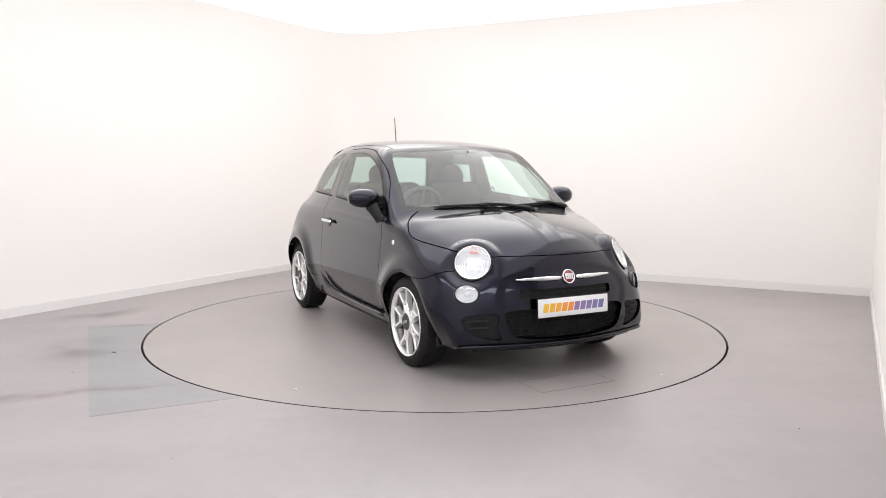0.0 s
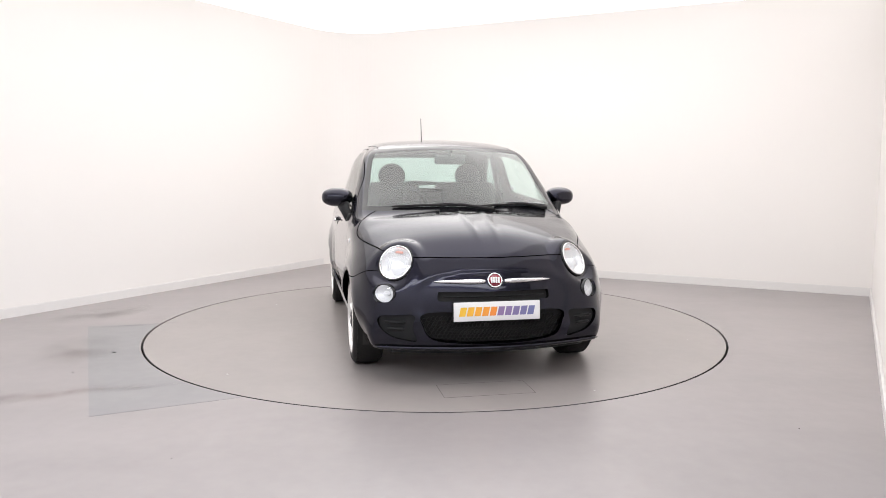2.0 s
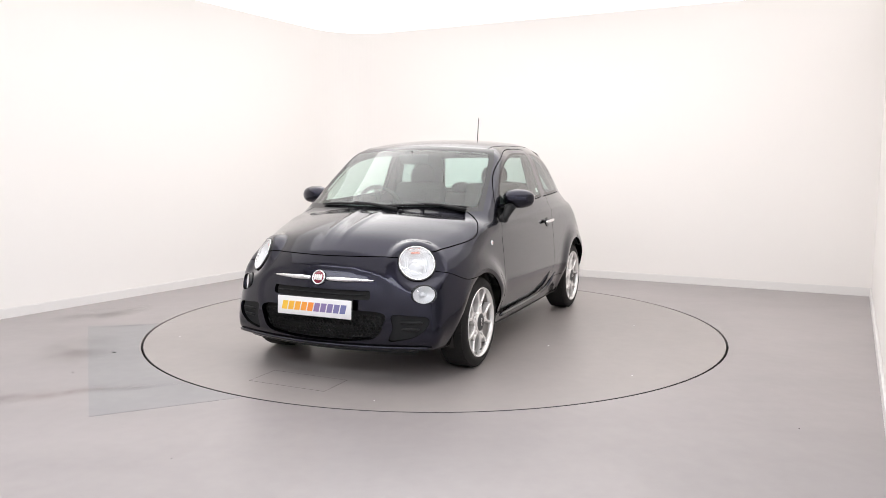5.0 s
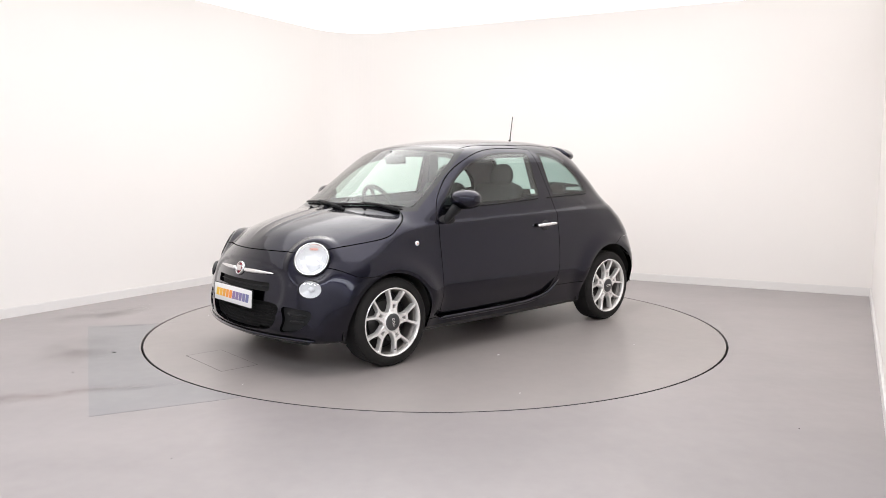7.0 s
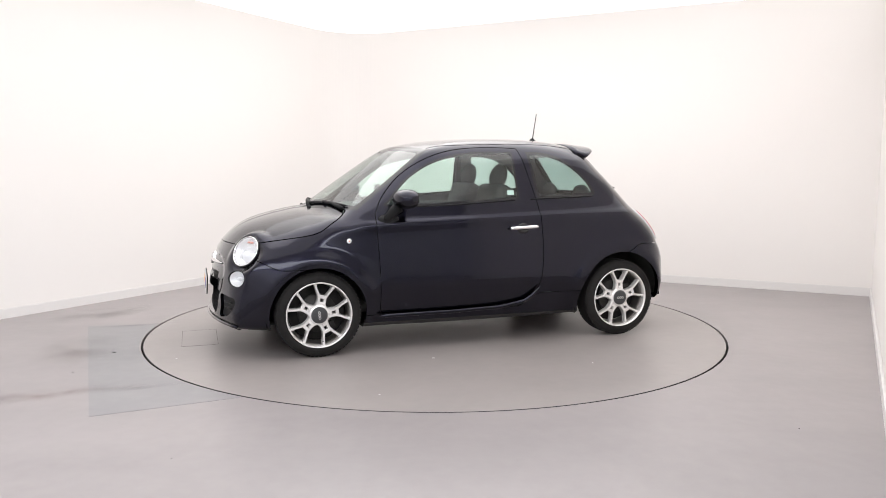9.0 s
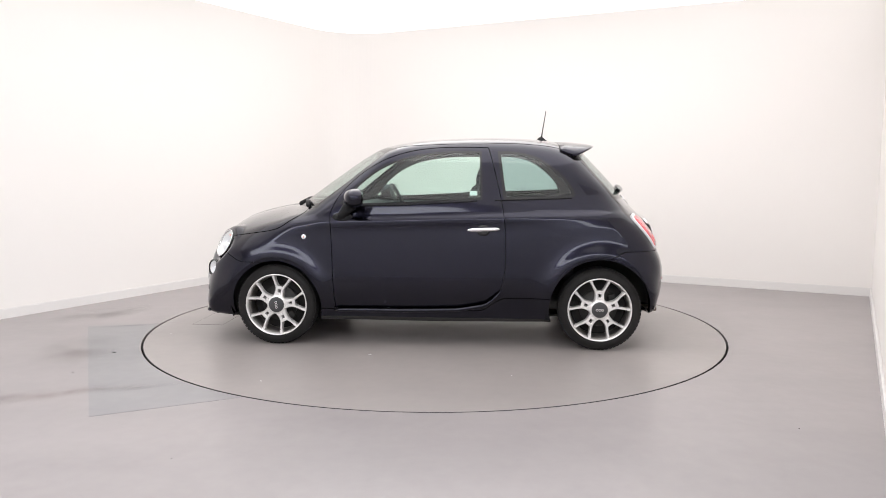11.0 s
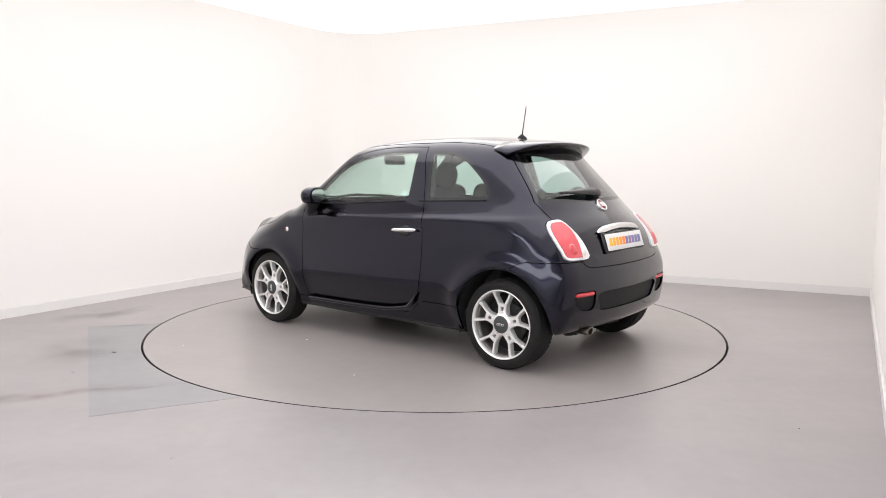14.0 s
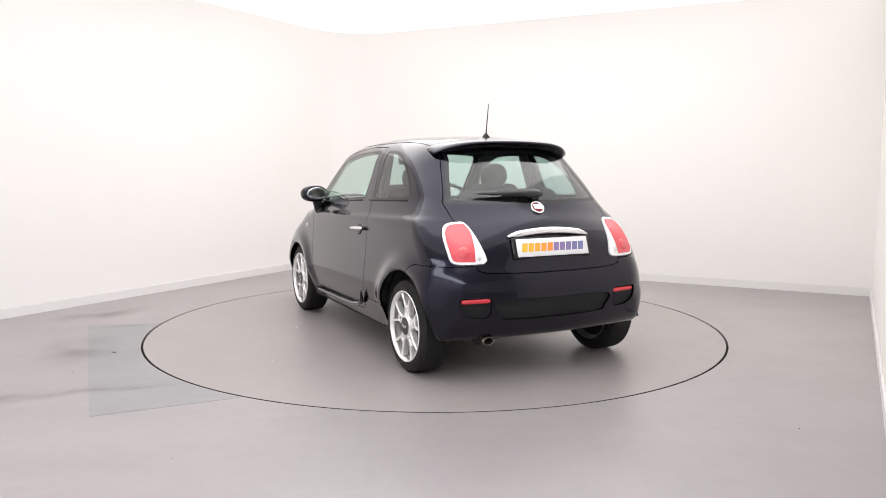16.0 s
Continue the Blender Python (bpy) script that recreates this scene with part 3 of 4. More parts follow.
def mirrored(poly, x0, rear=False):
    def f(V):
        lim = V[:, 0] - x0 if rear else x0 - V[:, 0]
        return np.maximum(poly_sd(np.abs(V[:, 1]), V[:, 2], poly), lim)
    return f


lamp_skin, rest = clip(rest, lambda V: oval(V, LAMP_C, LAMP_N, 0.115, 0.112))
fog_skin, rest = clip(rest, lambda V: oval(V, FOG_C, FOG_N, 0.074, 0.055))
tail_skin, rest = cut_out(rest, mirrored(TAIL, -1.1, True), 0.002)
grille_low, rest = clip(rest, f_front(LOWER_GRILLE, 1.3))
grille_up, rest = clip(rest, lambda V: np.maximum(rect_sd(V[:, 1], V[:, 2], -0.34, 0.34, 0.499, 0.553), 1.3 - V[:, 0]))
fog_pocket, rest = clip(rest, mirrored(FOG_RECESS, 1.3))
rear_insert, rest = clip(rest, f_rear(REAR_INSERT, -1.3))
rear_pocket, rest = clip(rest, mirrored(REAR_RECESS, -1.3, True))

door, rest = cut_out(rest, f_side(DOOR))
bonnet, rest = cut_out(rest, lambda V: np.maximum(poly_sd(V[:, 0], V[:, 2], BONNET), 0.0 - V[:, 0]))
hatch, rest = cut_out(rest, f_rear(HATCH, -0.93))


def f_front_bumper(V):
    line = np.where(np.abs(V[:, 1]) < 0.555, 0.9, 0.662 - 0.062 * smooth(1.57, 1.38, V[:, 0]))
    return np.maximum(V[:, 2] - line, 1.16 - V[:, 0])


def f_rear_bumper(V):
    return np.maximum(V[:, 2] - (0.70 - 0.07 * smooth(-1.33, -1.16, V[:, 0])), V[:, 0] + 1.16)


front_bumper, rest = cut_out(rest, f_front_bumper)
rear_bumper, rest = cut_out(rest, f_rear_bumper)
sill, rest = cut_out(rest, lambda V: np.maximum(V[:, 2] - 0.262 - 0.10 * smooth(-0.3, -0.5, V[:, 0]), np.abs(V[:, 0]) - 0.86))
skin("body_shell", rest, M_PAINT, car, "dark blue-black metallic painted body shell")
skin("bonnet", bonnet, M_PAINT, car)
bumper_f = skin("front_bumper", front_bumper, M_PAINT, car, depth=0.03)
bumper_r = skin("rear_bumper", rear_bumper, M_PAINT, car, depth=0.03)
for piece in left_right(sill):
    skin("side_skirt", piece, M_PAINT, car)
tailgate = skin("tailgate", hatch, M_PAINT, car)
doors = [skin("door", piece, M_PAINT, car) for piece in left_right(door)]
for nm, mats, parents in (("windscreen", M_GLASS, (car,)), ("rear_window", M_GLASS_DARK, (tailgate,))):
    pane, band = panes[nm]
    w = skin(nm, pane, mats, parents[0], "clear greenish glass", depth=0.004)
    w.visible_shadow = False
    skin("seal", band, M_GLOSSBLACK, w, depth=0.006)
for nm, mats, parents in (("door_glass", M_GLASS, doors), ("quarter_glass", M_GLASS_DARK, (car, car))):
    for pane, band, par in zip(left_right(panes[nm][0]), left_right(panes[nm][1]), parents):
        w = skin(nm, pane, mats, par, "clear greenish glass", depth=0.004)
        w.visible_shadow = False
        skin("seal", band, M_GLOSSBLACK, w, depth=0.006)


def surf(y, z, front=True):
    """The body's surface at (y, z), seen from the front or the rear: place and normal."""
    xs = np.linspace(1.95, 0.3, 800) if front else np.linspace(-1.8, -0.5, 800)
    p = np.stack([xs, np.full_like(xs, y), np.full_like(xs, z)], 1)
    i = int(np.argmax(body_f(p) < 0))
    n = grad(body_f, p[i:i + 1])[0]
    return Vector(p[i]), Vector(n).normalized()


def surf_side(x, z, sign=1):
    ys = np.linspace(0.95, 0.3, 800)
    p = np.stack([np.full_like(ys, x), ys * sign, np.full_like(ys, z)], 1)
    i = int(np.argmax(body_f(p) < 0))
    n = grad(body_f, p[i:i + 1])[0]
    return Vector(p[i]), Vector(n).normalized()


def surf_top(x, y):
    zs = np.linspace(1.6, 0.5, 900)
    p = np.stack([np.full_like(zs, x), np.full_like(zs, y), zs], 1)
    i = int(np.argmax(body_f(p) < 0))
    n = grad(body_f, p[i:i + 1])[0]
    return Vector(p[i]), Vector(n).normalized()


def facing(p, n, up=(0, 0, 1)):
    """A pose at p whose z looks along n and whose y leans to up."""
    n = Vector(n).normalized()
    xax = Vector(up).cross(n).normalized()
    yax = n.cross(xax)
    m = Matrix((xax, yax, n)).transposed().to_4x4()
    return Matrix.Translation(p) @ m


def sunk(mesh, d):
    return (mesh[0] - mesh[1] * d, mesh[1], mesh[2])


# ---- lamps ----
def both(v, s):
    return Vector((v[0], v[1] * s, v[2]))


for s in (1, -1):
    m = facing(both(LAMP_C, s), both(LAMP_N, s)) @ Matrix.Diagonal((1.055, 1.03, 1, 1))
    lamp = part("headlight", join([lathe([(0.105, 0.004), (0.107, 0.009), (0.110, 0.009), (0.112, 0.003), (0.110, -0.03), (0.096, -0.09), (0.09, -0.09)], m, 72)]), M_GLOSSBLACK, car, "round clear headlight in a black bezel")
    part("chrome_ring", lathe([(0.093, -0.004), (0.096, 0.008), (0.100, 0.012), (0.105, 0.009), (0.105, -0.01)], m, 72), M_CHROME, lamp)
    part("reflector", lathe([(0.0, -0.052), (0.03, -0.050), (0.06, -0.040), (0.08, -0.022), (0.095, 0.0)], m, 64), M_REFLECTOR, lamp, "silvery bowl reflector")
    part("projector", lathe([(0.0, 0.004), (0.02, 0.0), (0.031, -0.012), (0.034, -0.03), (0.040, -0.034), (0.042, -0.05)], m @ pose(0, -0.02, 0), 40), M_LAMPWHITE, lamp)
    part("amber_bulb", box_bm(0.05, 0.013, 0.010, m @ pose(0, 0.068, -0.012, 0, 0, 0), 0.004), M_ORANGE, lamp, "amber indicator bulb")
    for x in (-0.062, -0.05, 0.05, 0.062):
        part("flute", box_bm(0.006, 0.07, 0.006, m @ pose(x, -0.01, -0.024), 0.002), M_LAMPWHITE, lamp)
    lens = part("lens", lathe([(0.0, 0.024), (0.03, 0.023), (0.06, 0.019), (0.08, 0.014), (0.098, 0.007)], m, 64), M_LENS, lamp, "clear domed plastic lens")
    lens.visible_shadow = False
    e = facing(both(FOG_C, s), both(FOG_N, s)) @ Matrix.Diagonal((0.074, 0.055, 0.05, 1))
    fog = part("fog_light", lathe([(0.93, 0.0), (0.96, 0.14), (1.04, 0.16), (1.07, 0.0), (1.07, -1.0), (0.93, -1.0)], e, 56), M_GLOSSBLACK, car, "oval clear fog light")
    part("reflector", lathe([(0.0, -0.75), (0.35, -0.72), (0.7, -0.4), (0.95, 0.0)], e, 48), M_REFLECTOR, fog)
    part("bulb_shield", lathe([(0.0, -0.1), (0.18, -0.14), (0.25, -0.3), (0.25, -0.7)], e, 24), M_LAMPWHITE, fog)
    lens = part("lens", lathe([(0.0, 0.24), (0.35, 0.21), (0.7, 0.14), (0.97, 0.02)], e, 48), M_LENS, fog)
    lens.visible_shadow = False

for piece, s in zip(left_right(tail_skin), (1, -1)):
    f = mirrored(TAIL, -1.1, True)
    red, rim = clip(piece, f(piece[0]) + 0.016)
    clear, red = clip(red, lambda V: np.maximum(np.abs(V[:, 1]) - 0.524 + 0.12 * (V[:, 2] - 0.75), -1 + 0 * V[:, 2]))
    tail = skin("tail_light", rim, M_LAMPWHITE, car, "tail light with white rim and pale red lens", depth=0.03, out=0.010)
    skin("red_lens", red, M_PINK, tail, depth=0.02, out=0.014)
    skin("clear_lens", clear, M_LAMPWHITE, tail, depth=0.02, out=0.012)
    p, n = surf(0.585 * s, 0.775, False)
    part("stop_lamp", lathe([(0, 0.006), (0.025, 0.005), (0.036, 0.0), (0.038, -0.006)], facing(p + n * 0.014, n), 32), M_PINK, tail)
    p, n = surf(0.502 * s, 0.748, False)
    part("reversing_lamp", lathe([(0, 0.004), (0.016, 0.003), (0.022, -0.002), (0.023, -0.006)], facing(p + n * 0.013, n), 28), M_SATIN, tail)

# ---- grilles ----
gl = skin("lower_grille", sunk(grille_low, 0.05), M_GAP, bumper_f, "black honeycomb lower grille", depth=0)
cells = []
for r in range(7):
    for c in range(-17, 18):
        y, z = c * 0.0245 + (0.01225 if r % 2 else 0), 0.268 + r * 0.0212
        if poly_sd(np.array([y]), np.array([z]), LOWER_GRILLE)[0] < -0.014:
            p, n = surf(y, z)
            cells.append(lathe([(0.0125, 0.006), (0.0135, 0.006), (0.0135, -0.006), (0.0125, -0.006)], facing(p - n * 0.034, (1, 0, 0)) @ pose(0, 0, 0, 0, 0, 30), 6, True))
part("honeycomb", join(cells), M_GAP, gl, smooth=False)
gu = skin("upper_grille", sunk(grille_up, 0.025), M_GAP, bumper_f, "narrow black upper intake", depth=0)
part("slat", tube([surf(y, 0.524)[0] - Vector((0.012, 0, 0)) for y in np.linspace(-0.31, 0.31, 13)], 0.004, 8), M_TRIM, gu)
for piece, s in zip(left_right(fog_pocket), (1, -1)):
    pk = skin("bumper_pocket", sunk(piece, 0.022), M_TRIM, bumper_f, "black moulded bumper pocket with ribs", depth=0)
    for z, y0, y1 in ((0.375, 0.52, 0.645), (0.335, 0.53, 0.63)):
        part("rib", tube([surf(s * y, z)[0] - Vector((0.012, 0, 0)) for y in np.linspace(y0, y1, 9)], [0.003] + [0.009] * 7 + [0.003], 8), M_TRIM, pk)
# splitter lip below the bumper
lip = [surf(y, 0.235)[0] + Vector((0.004, 0, -0.012)) for y in np.linspace(-0.70, 0.70, 41)]
part("splitter", tube(lip, [0.006] + [0.013] * 39 + [0.006], 10, 0.8), M_PAINT, bumper_f, "dark lower splitter lip")
part("air_dam", tube([p + Vector((-0.07, 0, -0.016)) for p in lip[3:-3]], 0.026, 10), M_TRIM, bumper_f)

# ---- front trim: whiskers, badge, plate ----
for s in (1, -1):
    pts = [surf(s * y, 0.612)[0] for y in np.linspace(0.058, 0.355, 14)]
    part("chrome_whisker", tube([p + Vector((0.006, 0, 0)) for p in pts], [0.012, 0.0138, 0.015, 0.0156, 0.0156, 0.015, 0.0144, 0.0132, 0.012, 0.0108, 0.0096, 0.008, 0.006, 0.003], 12), M_CHROME, bumper_f, "polished chrome trim bar")


def badge(p, n, r, parent):
    m = facing(p, n)
    b = part("badge", lathe([(0, 0.012), (r * 0.8, 0.010), (r * 0.82, 0.013), (r * 0.95, 0.013), (r, 0.008), (r, -0.01)], m, 48), M_CHROME, parent, "round badge with chrome rim and dark red field")
    part("field", lathe([(0, 0.0135), (r * 0.76, 0.0125), (r * 0.78, 0.008)], m, 40), M_BADGE, b)
    for k in range(4):
        part("bar", box_bm(0.0115 * r / 0.046, 0.036 * r / 0.046, 0.003, m @ pose((k - 1.5) * 0.0145 * r / 0.046, 0, 0.0145), 0.001), M_SATIN, b)
    return b


p, n = surf(0, 0.615)
badge(p + n * 0.002, n, 0.046, bumper_f)


def plate(m, parent, name="number_plate"):
    """White dealer's plate; its lettering as slanted bars, orange turning to purple."""
    pl = part(name, box_bm(0.52, 0.111, 0.006, m, 0.004), M_PLATE, parent, "white dealer plate with orange and purple lettering bars")
    part("plate_holder", box_bm(0.53, 0.121, 0.008, m @ pose(0, 0, -0.006), 0.004), M_TRIM, pl)
    xs = np.linspace(-0.205, 0.205, 10)
    for i, x in enumerate(xs):
        c = colorsys.hsv_to_rgb(0.095 - 0.012 * i, 0.95, 0.88) if i < 5 else (0.27 - 0.025 * (i - 5), 0.18, 0.36)
        ink = PLATE_INK[i] if len(PLATE_INK) > i else None
        if ink is None:
            ink = mat("plate_ink", c, 0.5)
            PLATE_INK.append(ink)
        sh = Matrix.Identity(4)
        sh[0][1] = 0.22
        bm = box_bm(0.037, 0.052, 0.002, m @ pose(x, 0, 0.0035) @ sh)
        part("lettering_bar", bm, ink, pl, smooth=False)
    return pl


PLATE_INK = []
plate(facing((1.858, 0, 0.446), (1, 0, 0.06)), bumper_f)

# ---- bonnet ridges' washers, wipers ----
for y in (-0.21, 0.20):
    p, n = surf_top(1.118, y)
    part("washer_jet", box_bm(0.024, 0.018, 0.014, facing(p + n * 0.006, n), 0.004), M_TRIM, car)
# the cowl panel and two wipers lie at the foot of the windscreen
for y0, y1 in ((-0.50, 0.17), (0.03, 0.60)):
    ys = np.linspace(y0, y1, 15)
    base = []
    for i, y in enumerate(ys):
        p, n = surf(y, 1.003 + 0.012 * math.sin(math.pi * i / 14))
        base.append(p + n * 0.012)
    wip = part("wiper", tube(base, [0.004] + [0.0085] * 13 + [0.004], 8), M_TRIM, car, "black windscreen wiper")
    arm = [base[7] + Vector((0.0, 0, 0.009)), base[10] + Vector((0.010, 0, 0.003)), base[14] + Vector((0.032, 0.0, -0.018))]
    part("wiper_arm", tube(arm, [0.008, 0.011, 0.014], 8), M_TRIM, wip)
    part("wiper_joint", box_bm(0.05, 0.03, 0.014, facing(base[7] + Vector((0, 0, 0.004)), (0.5, 0, 1)), 0.006), M_TRIM, wip)

# ---- mirrors, handles, repeaters ----
for s, door_ob in ((1, doors[0]), (-1, doors[1])):
    bm = bmesh.new()
    bmesh.ops.create_uvsphere(bm, u_segments=40, v_segments=24, radius=1)
    for v in bm.verts:
        x, y, z = v.co
        back_flat = -0.42
        if x < back_flat:
            x = back_flat + (x - back_flat) * 0.12
        sq = lambda a: math.copysign(abs(a) ** 0.86, a)
        v.co = (sq(x) * 0.080, sq(y) * 0.112, sq(z) * 0.066 - 0.004 * x)
    mm = pose(0.560, 0.842 * s, 1.062, 0, 0, 17 * s)
    bmesh.ops.transform(bm, matrix=mm, verts=bm.verts)
    mir = part("door_mirror", bm, M_PAINT, door_ob, "dark painted teardrop door mirror")
    part("mirror_glass", lathe([(0, 0.0), (0.85, 0.0), (1.0, -0.05), (1.02, -0.2)], mm @ pose(-0.049, 0, 0, 0, -90) @ Matrix.Diagonal((0.050, 0.092, 0.01, 1)), 48), M_CHROME, mir, "silvered mirror glass")
    part("mirror_stalk", tube([(0.60, 0.80 * s, 1.01), (0.635, 0.79 * s, 0.975), (0.665, 0.775 * s, 0.935), (0.675, 0.755 * s, 0.905)], [0.050, 0.040, 0.036, 0.040], 14, 0.75), M_TRIM, mir, "black plastic mirror arm")
    p, n = surf_side(0.665, 0.925, s)
    part("mirror_foot", lathe([(0, 0.016), (0.8, 0.012), (1.0, 0.0), (1.0, -0.01)], facing(p, n) @ Matrix.Diagonal((0.075, 0.035, 1, 1)), 32), M_TRIM, mir)
    hx = np.linspace(-0.225, -0.448, 12)
    bar = []
    for x in hx:
        p, n = surf_side(float(x), 0.84 - 0.04 * (float(x) + 0.225), s)
        bar.append(p + n * 0.026)
    hd = part("door_handle", tube(bar, [0.008, 0.0125, 0.0135, 0.014, 0.014, 0.014, 0.014, 0.014, 0.014, 0.0135, 0.0125, 0.008], 12), M_CHROME, door_ob, "chrome pull handle")
    for x in (-0.245, -0.43):
        p, n = surf_side(x, 0.845, s)
        part("handle_mount", box_bm(0.022, 0.018, 0.03, facing(p + n * 0.01, n), 0.004), M_TRIM, hd)
    p, n = surf_side(-0.335, 0.838, s)
    part("finger_cup", lathe([(0, 0.002), (0.7, 0.002), (1.0, 0.001), (1.0, -0.006)], facing(p + n * 0.003, n) @ Matrix.Diagonal((0.048, 0.038, 1, 1)), 32), M_GLOSSBLACK, hd, "dark recessed finger cup")
    p, n = surf_side(0.943, 0.783, s)
    rp = part("side_repeater", lathe([(0, 0.007), (0.012, 0.005), (0.0165, 0.002), (0.017, -0.003)], facing(p, n), 24), M_LAMPWHITE, car, "small clear round side repeater")
    part("bulb", lathe([(0, 0.009), (0.006, 0.007), (0.006, 0.004)], facing(p, n), 12), M_ORANGE, rp)
    # rubber strip under the windows
    strip = []
    for x in np.linspace(0.66, -0.95, 40):
        z = float(np.interp(x, [-0.96, -0.3, 0.2, 0.66], [1.062, 1.042, 1.012, 1.0]))
        p, n = surf_side(float(x), z, s)
        strip.append(p + n * 0.002)
    part("waist_strip", tube(strip[:24], 0.007, 6, 0.6), M_TRIM, door_ob, "black rubber waist strip")
    part("waist_strip", tube(strip[26:], 0.007, 6, 0.6), M_TRIM, car, "black rubber waist strip")
    # moulded ledge on the sill
    led = []
    for x in np.linspace(0.74, -0.46, 24):
        z = float(np.interp(x, [-0.46, -0.42, -0.35, -0.16, 0.2, 0.74], [0.42, 0.365, 0.313, 0.278, 0.266, 0.262]))
        p, n = surf_side(float(x), z, s)
        led.append(p + n * 0.022)
    part("sill_ledge", tube(led, [0.003] + [0.015] * 22 + [0.003], 14), M_PAINT, car)
    p, n = surf_side(-0.262, 1.098, s)
    if s > 0:
        part("sticker", box_bm(0.052, 0.034, 0.0015, facing(p - n * 0.006, n)), M_STICKER, door_ob, "small pale window sticker", smooth=False)

# ---- rear: chrome bar, plate, badge, wiper, reflectors, spoiler, exhaust ----
pts = [surf(y, 0.893 - 0.03 * (y / 0.3) ** 2, False)[0] for y in np.linspace(-0.295, 0.295, 19)]
hb = part("chrome_tailgate_handle", tube([p + Vector((-0.014, 0, 0.0)) for p in pts], [0.006, 0.016] + [0.024] * 15 + [0.016, 0.006], 14, 0.8), M_CHROME, tailgate, "chrome tailgate grip bar")
p0, n0 = surf(0, 0.80, False)
part("plate_recess", box_bm(0.565, 0.132, 0.02, facing(p0 - n0 * 0.004 + Vector((0, 0, -0.004)), n0), 0.008), M_GLOSSBLACK, tailgate, "dark plate recess")
plate(facing(p0 + n0 * 0.012 + Vector((0, 0, -0.006)), n0), tailgate)
p, n = surf(0, 1.022, False)
badge(p + n * 0.002, n, 0.048, tailgate)
wp = []
for y in np.linspace(-0.06, 0.39, 14):
    p, n = surf(y, 1.10 - 0.012 * abs(y - 0.1), False)
    wp.append(p + n * 0.030)
rw = part("rear_wiper", tube(wp, [0.020, 0.032, 0.036, 0.034, 0.031, 0.028, 0.025, 0.022, 0.019, 0.016, 0.013, 0.011, 0.009, 0.004], 12, 0.6), M_GLOSSBLACK, tailgate, "black rear window wiper")
p, n = surf(-0.02, 1.085, False)
part("wiper_pivot", lathe([(0, 0.03), (0.02, 0.028), (0.024, 0.0)], facing(p, n), 24), M_GLOSSBLACK, rw)
for piece, s in zip(left_right(rear_pocket), (1, -1)):
    pk = skin("bumper_pocket", sunk(piece, 0.016), M_TRIM, bumper_r, "black moulded pocket with a red reflector", depth=0)
    bar = [surf(s * y, 0.499, False)[0] + Vector((0.010, 0, 0)) for y in np.linspace(0.452, 0.632, 12)]
    part("reflector", tube(bar, [0.009] + [0.0145] * 10 + [0.009], 10), M_RED, pk, "bright red reflector strip")
ri = skin("bumper_insert", sunk(rear_insert, 0.016), M_TRIM, bumper_r, "black textured bumper insert", depth=0)
bm = bmesh.new()
rows = []
for k in range(41):
    y = -0.515 + 1.03 * k / 40
    q = abs(y) / 0.515
    dz = 0.030 * q ** 2 + 0.045 * q ** 6
    tip = -1.160 + 0.06 * q ** 2 + 0.10 * q ** 6
    fx = -0.86 - 0.02 * q
    zf = surf_top(fx, y * 0.96)[0].z
    thin = 1 - 0.55 * q ** 6
    sec = [(fx, zf + 0.002), (-0.5 * (0.86 - tip) + 0.02, 0.5 * (zf + 1.462 - dz) + 0.004), (tip + 0.05, 1.459 - dz), (tip + 0.01, 1.449 - dz), (tip, 1.441 - dz), (tip + 0.010, 1.433 - dz),
           (tip + 0.05 * thin, 1.442 - dz - 0.034 * thin), (tip + 0.11 * thin, 1.442 - dz - 0.052 * thin), (-0.95, 1.405 - dz)]
    rows.append([bm.verts.new((x, y, z)) for x, z in sec])
for a, b in zip(rows, rows[1:]):
    for i in range(len(a)):
        j = (i + 1) % len(a)
        bm.faces.new((a[i], a[j], b[j], b[i]))
bm.faces.new(rows[0])
bm.faces.new(rows[-1][::-1])
bmesh.ops.recalc_face_normals(bm, faces=bm.faces)
sp = part("roof_spoiler", bm, M_PAINT, tailgate, "dark roof spoiler over the rear window")
part("brake_light", box_bm(0.012, 0.16, 0.012, pose(-1.085, 0, 1.418, 0, 40), 0.003), M_BADGE, sp)
exh_m = pose(-1.595, 0.45, 0.252, 0, -90) @ Matrix.Diagonal((0.023, 0.038, 1, 1))
ex = part("exhaust_tip", lathe([(0.86, 0.0), (0.9, 0.006), (1.0, 0.006), (1.05, 0.0), (1.05, -0.10), (0.86, -0.10), (0.84, -0.02)], exh_m, 36), M_RUST, car, "oval steel exhaust tip with brown staining")
part("silencer", tube([(-1.5, 0.45, 0.245), (-1.42, 0.42, 0.25), (-1.3, 0.2, 0.26)], [0.03, 0.06, 0.07], 14), M_UNDER, ex)
part("rear_axle", tube([(-1.15, -0.6, 0.27), (-1.15, 0.6, 0.27)], 0.035, 12), M_UNDER, car)

# ---- aerial ----
p, n = surf_top(-0.765, 0)
an = part("aerial", tube([p + Vector((0, 0, 0.0)), p + Vector((-0.008, 0, 0.06)), p + Vector((-0.034, 0, 0.228))], [0.0055, 0.004, 0.003], 8), M_TRIM, car, "short black whip aerial")
part("aerial_foot", lathe([(0, 0.03), (0.25, 0.028), (0.6, 0.014), (1.0, 0.0), (1.0, -0.01)], Matrix.Translation(p) @ Matrix.Diagonal((0.045, 0.02, 1, 1)), 24), M_TRIM, an)


